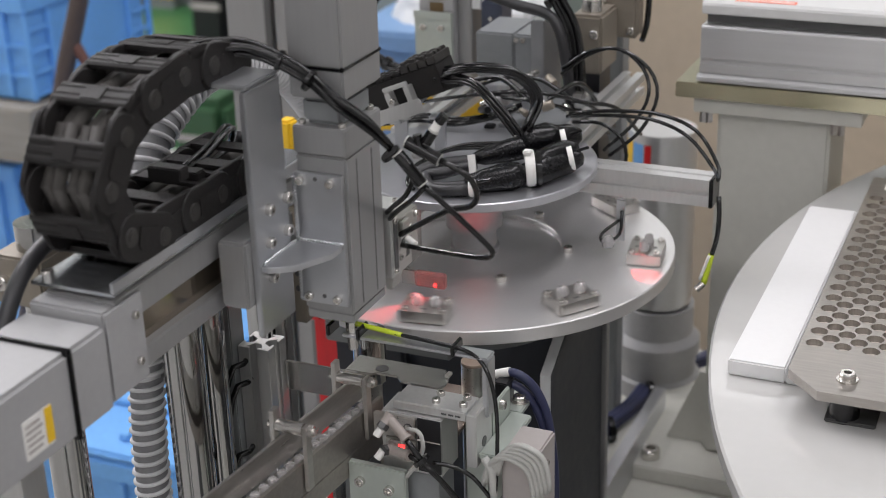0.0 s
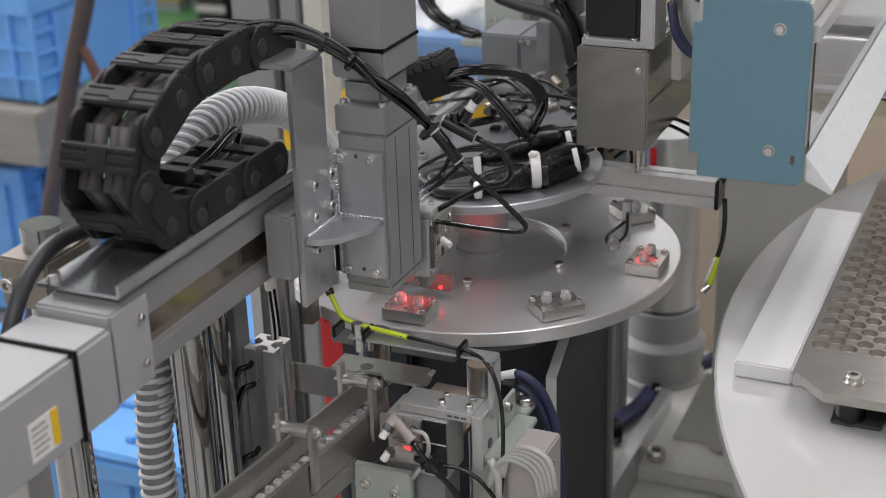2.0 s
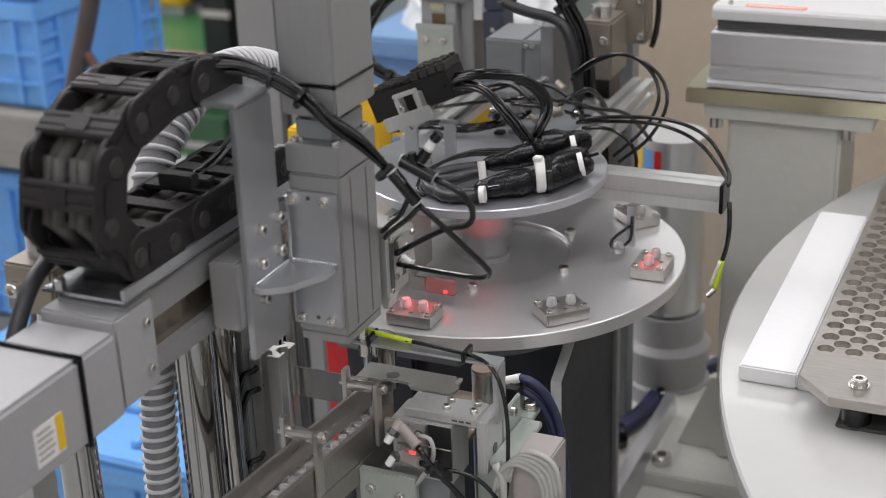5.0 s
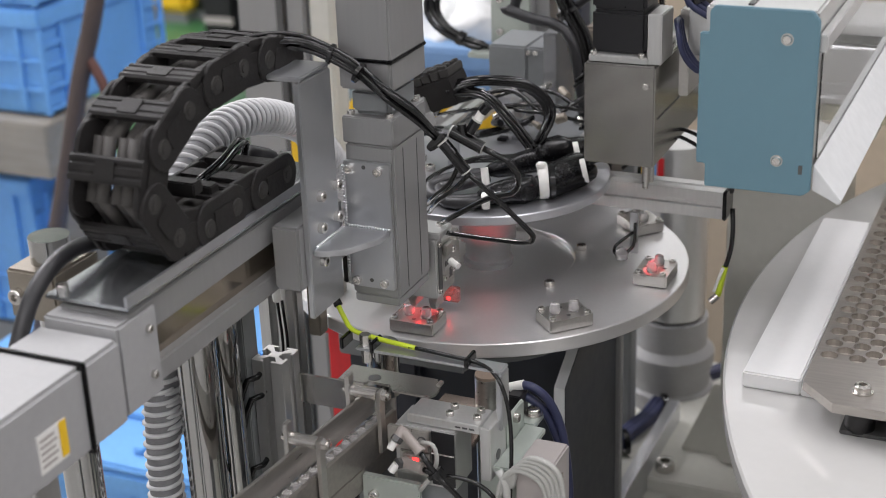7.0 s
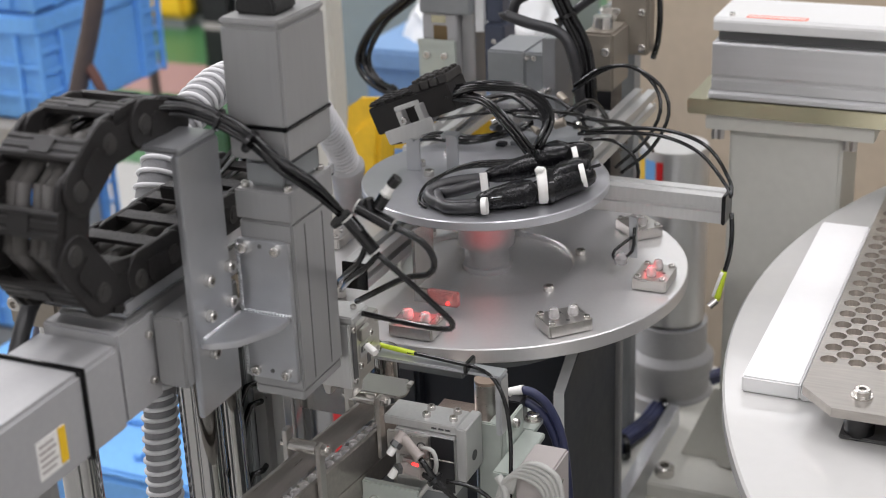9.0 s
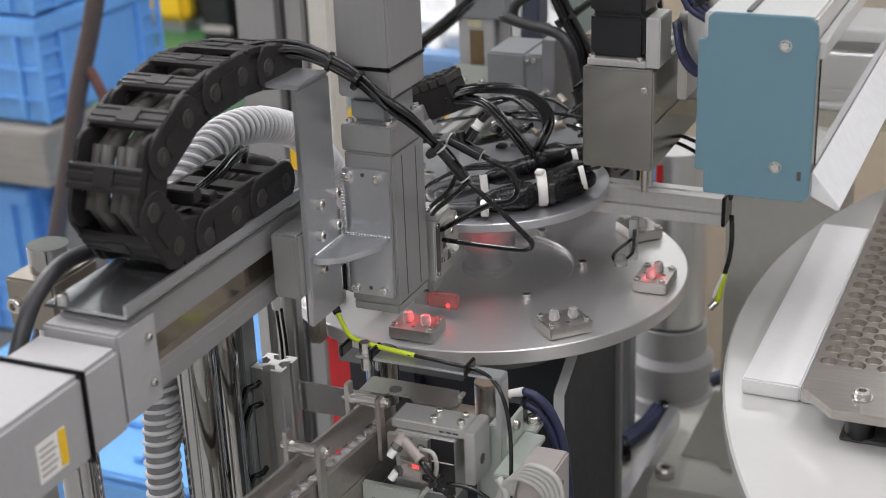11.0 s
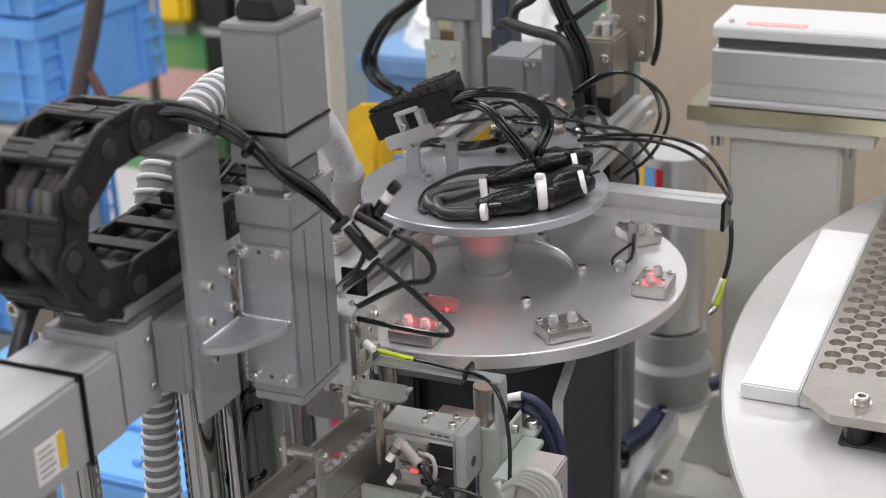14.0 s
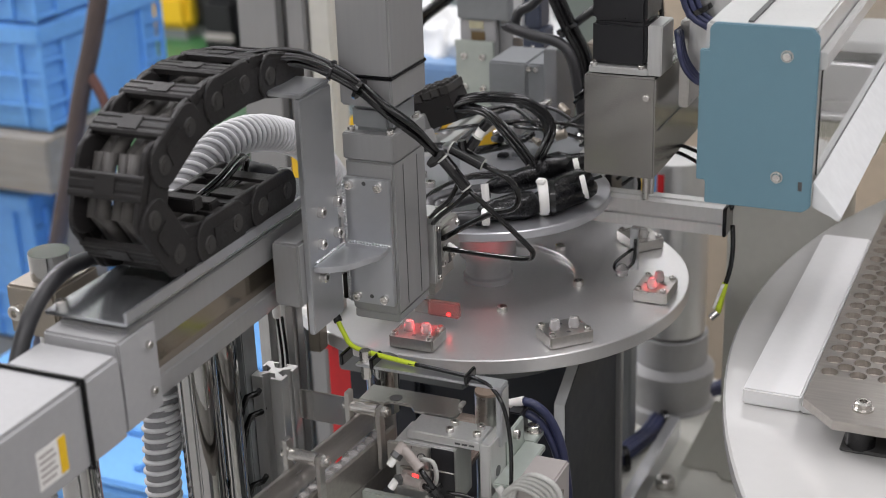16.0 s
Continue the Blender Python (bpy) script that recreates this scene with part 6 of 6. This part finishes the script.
for name, px, sx, sy, h, m, lab, cat in (("yellow_cart", (-3.3613, 4.2211, 0.0000), 0.35, 0.4, 0.22, YELLOW, "yellow painted cart far off on the floor", "cart"),
                                         ("dark_machine", (-3.0780, 4.2982, 0.0000), 0.5, 0.5, 0.75, BLACKPART, "dark machine housing far off on the floor", "machine"),
                                         ("grey_cabinet", (-2.5815, 4.8867, 0.0000), 0.9, 0.5, 0.5, GREYPAINT, "grey cabinet far off on the floor", "cabinet")):
    far = thing(name, (px[0], px[1], 0), lab, cat)
    part("housing", box(px[0] - sx / 2, px[0] + sx / 2, px[1], px[1] + sy, 0.05, h), m, far, "", 0.03)
    part("plinth", box(px[0] - sx / 2 + 0.03, px[0] + sx / 2 - 0.03, px[1] + 0.03, px[1] + sy - 0.03, 0, 0.05), GREYPAINT, far)
GREEN = material("dark_green_machine_paint", (0.030, 0.085, 0.035), 0.45, 0.0, 0.15, 6)
for name, a, b, y, m, lab, cat in (("green_machine", (-1.8781, 2.2000, 0.3224), (-1.6943, 2.2000, 0.0156), 2.2, GREEN, "dark green machine housing further back in the hall", "machine"),
                                   ("green_machine", (-2.2379, 2.6000, 0.1016), (-2.1741, 2.6000, -0.1922), 2.6, GREYPAINT, "dark grey machine housing further back in the hall", "machine"),
                                   ("black_hood", (-2.5772, 3.4000, 0.4236), (-2.4118, 3.4000, 0.2275), 3.4, BLACKPART, "black rounded machine hood further back in the hall", "machine")):
    far = thing(name, (a[0], y, 0), lab, cat)
    part("housing", box(a[0], b[0], y, y + 0.3, 0.06, a[2]), m, far, "", 0.03)
    part("plinth", box(a[0] + 0.03, b[0] - 0.03, y + 0.03, y + 0.27, 0, 0.06), GREYPAINT, far)
    part("housing_band", box(a[0] + 0.02, b[0] - 0.02, y - 0.006, y - 0.0005, a[2] * 0.6, a[2] * 0.66), BOXGREY, far)
cabinet = thing("grey_cabinet", (-0.95, 1.9, 0), "grey-green steel cabinet standing behind the pale blue bin", "cabinet")
part("cabinet_body", box(-1.21, -0.62, 1.92, 2.3, 0.05, 1.30), SAGE, cabinet, "", 0.01)
part("cabinet_plinth", box(-1.19, -0.64, 1.95, 2.28, 0, 0.05), GREYPAINT, cabinet)
for x0, x1 in ((-1.205, -0.918), (-0.912, -0.625)):
    part("cabinet_door", box(x0, x1, 1.912, 1.9195, 0.07, 1.28), SAGE, cabinet, "", 0.004)
pole = thing("brown_pole", (-2.1309, 2.4000, 0.0803), "thin brown pole standing in the hall", "pole")
pp = (-2.0940, 2.4000, 0.3616)
part("pole_shaft", rod((pp[0], 2.4, 0), (pp[0], 2.4, 2.2), 0.016, n=14), RUST, pole)
mk = (-2.7249, 3.5331, 0.0000)
setting("floor_stripe", box(mk[0] - 1.2, mk[0] + 0.9, mk[1] - 0.2, mk[1] + 0.2, 0.001, 0.004), material("dull_pink_floor_paint", (0.35, 0.20, 0.18), 0.6, 0.0, 0.1, 4), "dull pink floor marking on the hall floor", "floor marking")

# ---- red sensor lights ----
sensor = thing("photo_sensor", (0.035, -0.10, 1.0), "small photo sensor with a red light under the top plate", "photo sensor")
SA = (0.0163, -0.1306, 1.0120)
part("sensor_body", box(-0.0062, 0.0245, SA[1] - 0.003, SA[1] + 0.004, 1.0095, 1.0240), GLASSY, sensor, "clear lens block coloured as lit red", 0.0012)
for x, z in ((0.0150, 1.0135),):
    part("sensor_lens", rod((x, SA[1] - 0.0031, z), (x, SA[1] - 0.0038, z), 0.0017, n=12), REDGLOW, sensor, "glowing red lens")
part("sensor_strip", box(-0.020, -0.0064, SA[1] - 0.0015, SA[1] + 0.0015, 1.010, 1.0235), STAINLESS, sensor)
part("sensor_hanger", box(-0.020, -0.017, SA[1] - 0.0015, SA[1] + 0.04, 1.0236, 1.0805), STAINLESS, sensor)


def red_beam(at, to, watts, angle=24):
    d = bpy.data.lights.new("sensor_beam", "SPOT")
    d.energy, d.color, d.spot_size, d.spot_blend, d.shadow_soft_size = watts, (1.0, 0.03, 0.04), radians(angle), 0.5, 0.002
    ob = new("sensor_beam", d)
    ob.matrix_world = look(at, to)


red_beam((0.035, -0.118, 1.06), (0.002, -0.168, 1.012), 2.0, 28)
red_beam((0.150, 0.022, 1.050), (0.173, -0.004, 1.014), 0.8, 24)
red_beam((0.035, -0.085, 1.052), (0.004, -0.012, 1.050), 0.10, 50)


# ---- movement ----
PERIOD = 5.165


def cycle(keys, start=0.0, end=16.0, rise=0.0):
    """Rows (t, value) over the clip from keys of one machine cycle; the value gains rise with each cycle."""
    rows = [(p + PERIOD * k, v + rise * k) for k in range(-1, 5) for p, v in keys]
    rows.sort()

    def value(t):
        for (a, u), (b, w) in zip(rows, rows[1:]):
            if a <= t <= b:
                return u + (w - u) * (t - a) / max(b - a, 1e-6)
    out = [(start, value(start))] + [r for r in rows if start + 0.02 < r[0] < end - 0.02] + [(end, value(end))]
    return out


def between(table, p):
    """A table's value at phase p of the cycle."""
    ends = [(table[-1][0] - PERIOD, table[-1][1])] + table + [(table[0][0] + PERIOD, table[0][1])]
    for (a, u), (b, w) in zip(ends, ends[1:]):
        if a <= p <= b:
            return u + (w - u) * (p - a) / max(b - a, 1e-6)


CARRY = [(0.0, 0.37), (0.09, 0.25), (0.17, 0.15), (0.27, 0.06), (0.35, 0.02), (0.45, 0.0), (0.6, 0.0), (2.2, 0.0), (2.36, 0.0), (2.5, 0.08), (2.66, 0.26), (2.83, 0.45), (3.0, 0.65),
         (3.16, 0.82), (3.33, 0.95), (3.48, 0.99), (3.62, 1.0), (3.8, 1.0), (4.4, 1.0), (4.5, 0.99), (4.6, 0.94), (4.7, 0.86), (4.83, 0.73), (5.0, 0.54)]
LIFT = [(0.4, 0.0), (0.6, -0.006), (0.96, -0.018), (1.16, -0.027), (1.45, -0.038), (1.7, -0.038), (1.95, -0.026), (2.16, -0.012), (2.3, 0.0), (2.5, 0.0), (3.3, 0.0), (3.45, -0.004), (3.66, -0.027), (3.8, -0.035),
        (4.2, -0.035), (4.35, -0.022), (4.5, -0.006), (4.62, 0.0)]
REACH = [(0.0, 0.34), (0.05, 0.26), (0.1, 0.185), (0.19, 0.065), (0.29, 0.01), (0.36, 0.0), (0.5, 0.0), (2.0, 0.0), (2.1, 0.004), (2.16, 0.027), (2.22, 0.07), (2.3, 0.15), (2.37, 0.235), (2.45, 0.36), (2.6, 0.52), (2.8, 0.55), (4.6, 0.55), (5.0, 0.46)]
DROP = [(0.5, 0.0), (0.66, -0.002), (0.75, -0.02), (0.83, -0.052), (0.92, -0.086), (1.0, -0.100), (1.1, -0.103), (1.45, -0.103), (1.55, -0.098), (1.62, -0.078), (1.7, -0.045), (1.78, -0.016), (1.87, -0.003), (1.95, 0.0)]
TURN = [(-0.07, 0.0), (-0.04, 2.0), (0.0, 7.0), (0.07, 17.0), (0.14, 28.0), (0.22, 39.0), (0.30, 44.3), (0.36, 45.0)]

PUSH = [(0.0, 0.020), (0.58, 0.020), (0.70, 0.004), (0.80, 0.007), (0.95, 0.020), (2.05, 0.020), (2.16, 0.014), (2.3, 0.0), (4.7, 0.0), (4.9, 0.012), (5.0, 0.020)]
TONGUE = [(0.0, 0.0), (1.05, 0.0), (1.25, -0.020), (2.15, -0.020), (2.3, -0.047), (4.58, -0.046), (4.72, 0.0), (5.1, 0.0)]
REAR = [(0.0, 0.010), (0.107, 0.024), (0.2, 0.041), (0.3, 0.0465), (1.435, 0.0475), (1.57, 0.064), (1.72, 0.083), (1.87, 0.0935), (2.8, 0.0935), (2.97, 0.091), (3.17, 0.073), (3.37, 0.044), (3.57, 0.0136), (3.77, 0.0), (5.0, 0.0)]
RAISE = [(0.0, 0.006), (0.107, 0.013), (0.2, 0.022), (0.4, 0.022), (0.5, 0.010), (0.62, -0.016), (0.75, -0.038), (0.88, -0.036), (0.97, -0.016), (1.05, 0.0), (1.135, 0.009), (1.27, 0.021), (1.435, 0.026), (1.57, 0.042), (1.87, 0.061),
         (2.8, 0.061), (3.0, 0.052), (3.17, 0.040), (3.37, 0.025), (3.57, 0.007), (3.72, 0.0), (3.97, -0.024), (4.27, -0.046), (4.67, -0.046), (4.87, -0.015), (4.97, -0.004), (5.07, 0.0)]


def motions():
    o = Vector(unit.location)
    rows = cycle(CARRY)
    walk(unit, [(t, pose(o.x, o.y - STROKE * c, o.z)) for t, c in rows])
    for k, ob in enumerate(LINKS):
        walk(ob, [(t, chain_pose((k + 0.5) / CH_LINKS, c)) for t, c in rows])
    for ob in (arch, collar):
        walk(ob, [(t, pose(0, 0, -0.042 * (1 - c) ** 4)) for t, c in rows])
    walk(grip, [(t, pose(0, 0, z)) for t, z in cycle(LIFT)])
    s = Vector(slide.location)
    walk(slide, [(t, pose(s.x + x, s.y, s.z)) for t, x in cycle(PUSH)])
    keys = sorted({p for p, v in PUSH} | {p for p, v in TONGUE})
    walk(gate, [(t, pose(x, 0, 0)) for t, x in cycle([(p, between(TONGUE, p) - between(PUSH, p)) for p in keys])])
    r = Vector(lifter.location)
    keys = sorted({p for p, v in REAR} | {p for p, v in RAISE})
    across = cycle([(p, between(REAR, p)) for p in keys])
    raised = cycle([(p, max(0.0, between(RAISE, p))) for p in keys])
    walk(lifter, [(t, pose(r.x + x, r.y, r.z + z)) for (t, x), (_, z) in zip(across, raised)])
    walk(slide_plate, [(t, pose(0, 0, min(0.0, z))) for t, z in cycle(RAISE)])
    o2 = Vector(arm.location)
    walk(arm, [(t, pose(o2.x + x, o2.y, o2.z)) for t, x in cycle(REACH)])
    walk(head, [(t, pose(0, 0, z)) for t, z in cycle(DROP)])
    walk(dial, [(t, pose(0, 0, 1.0, 0, 0, a - 45)) for t, a in cycle(TURN, rise=45.0)])


motions()
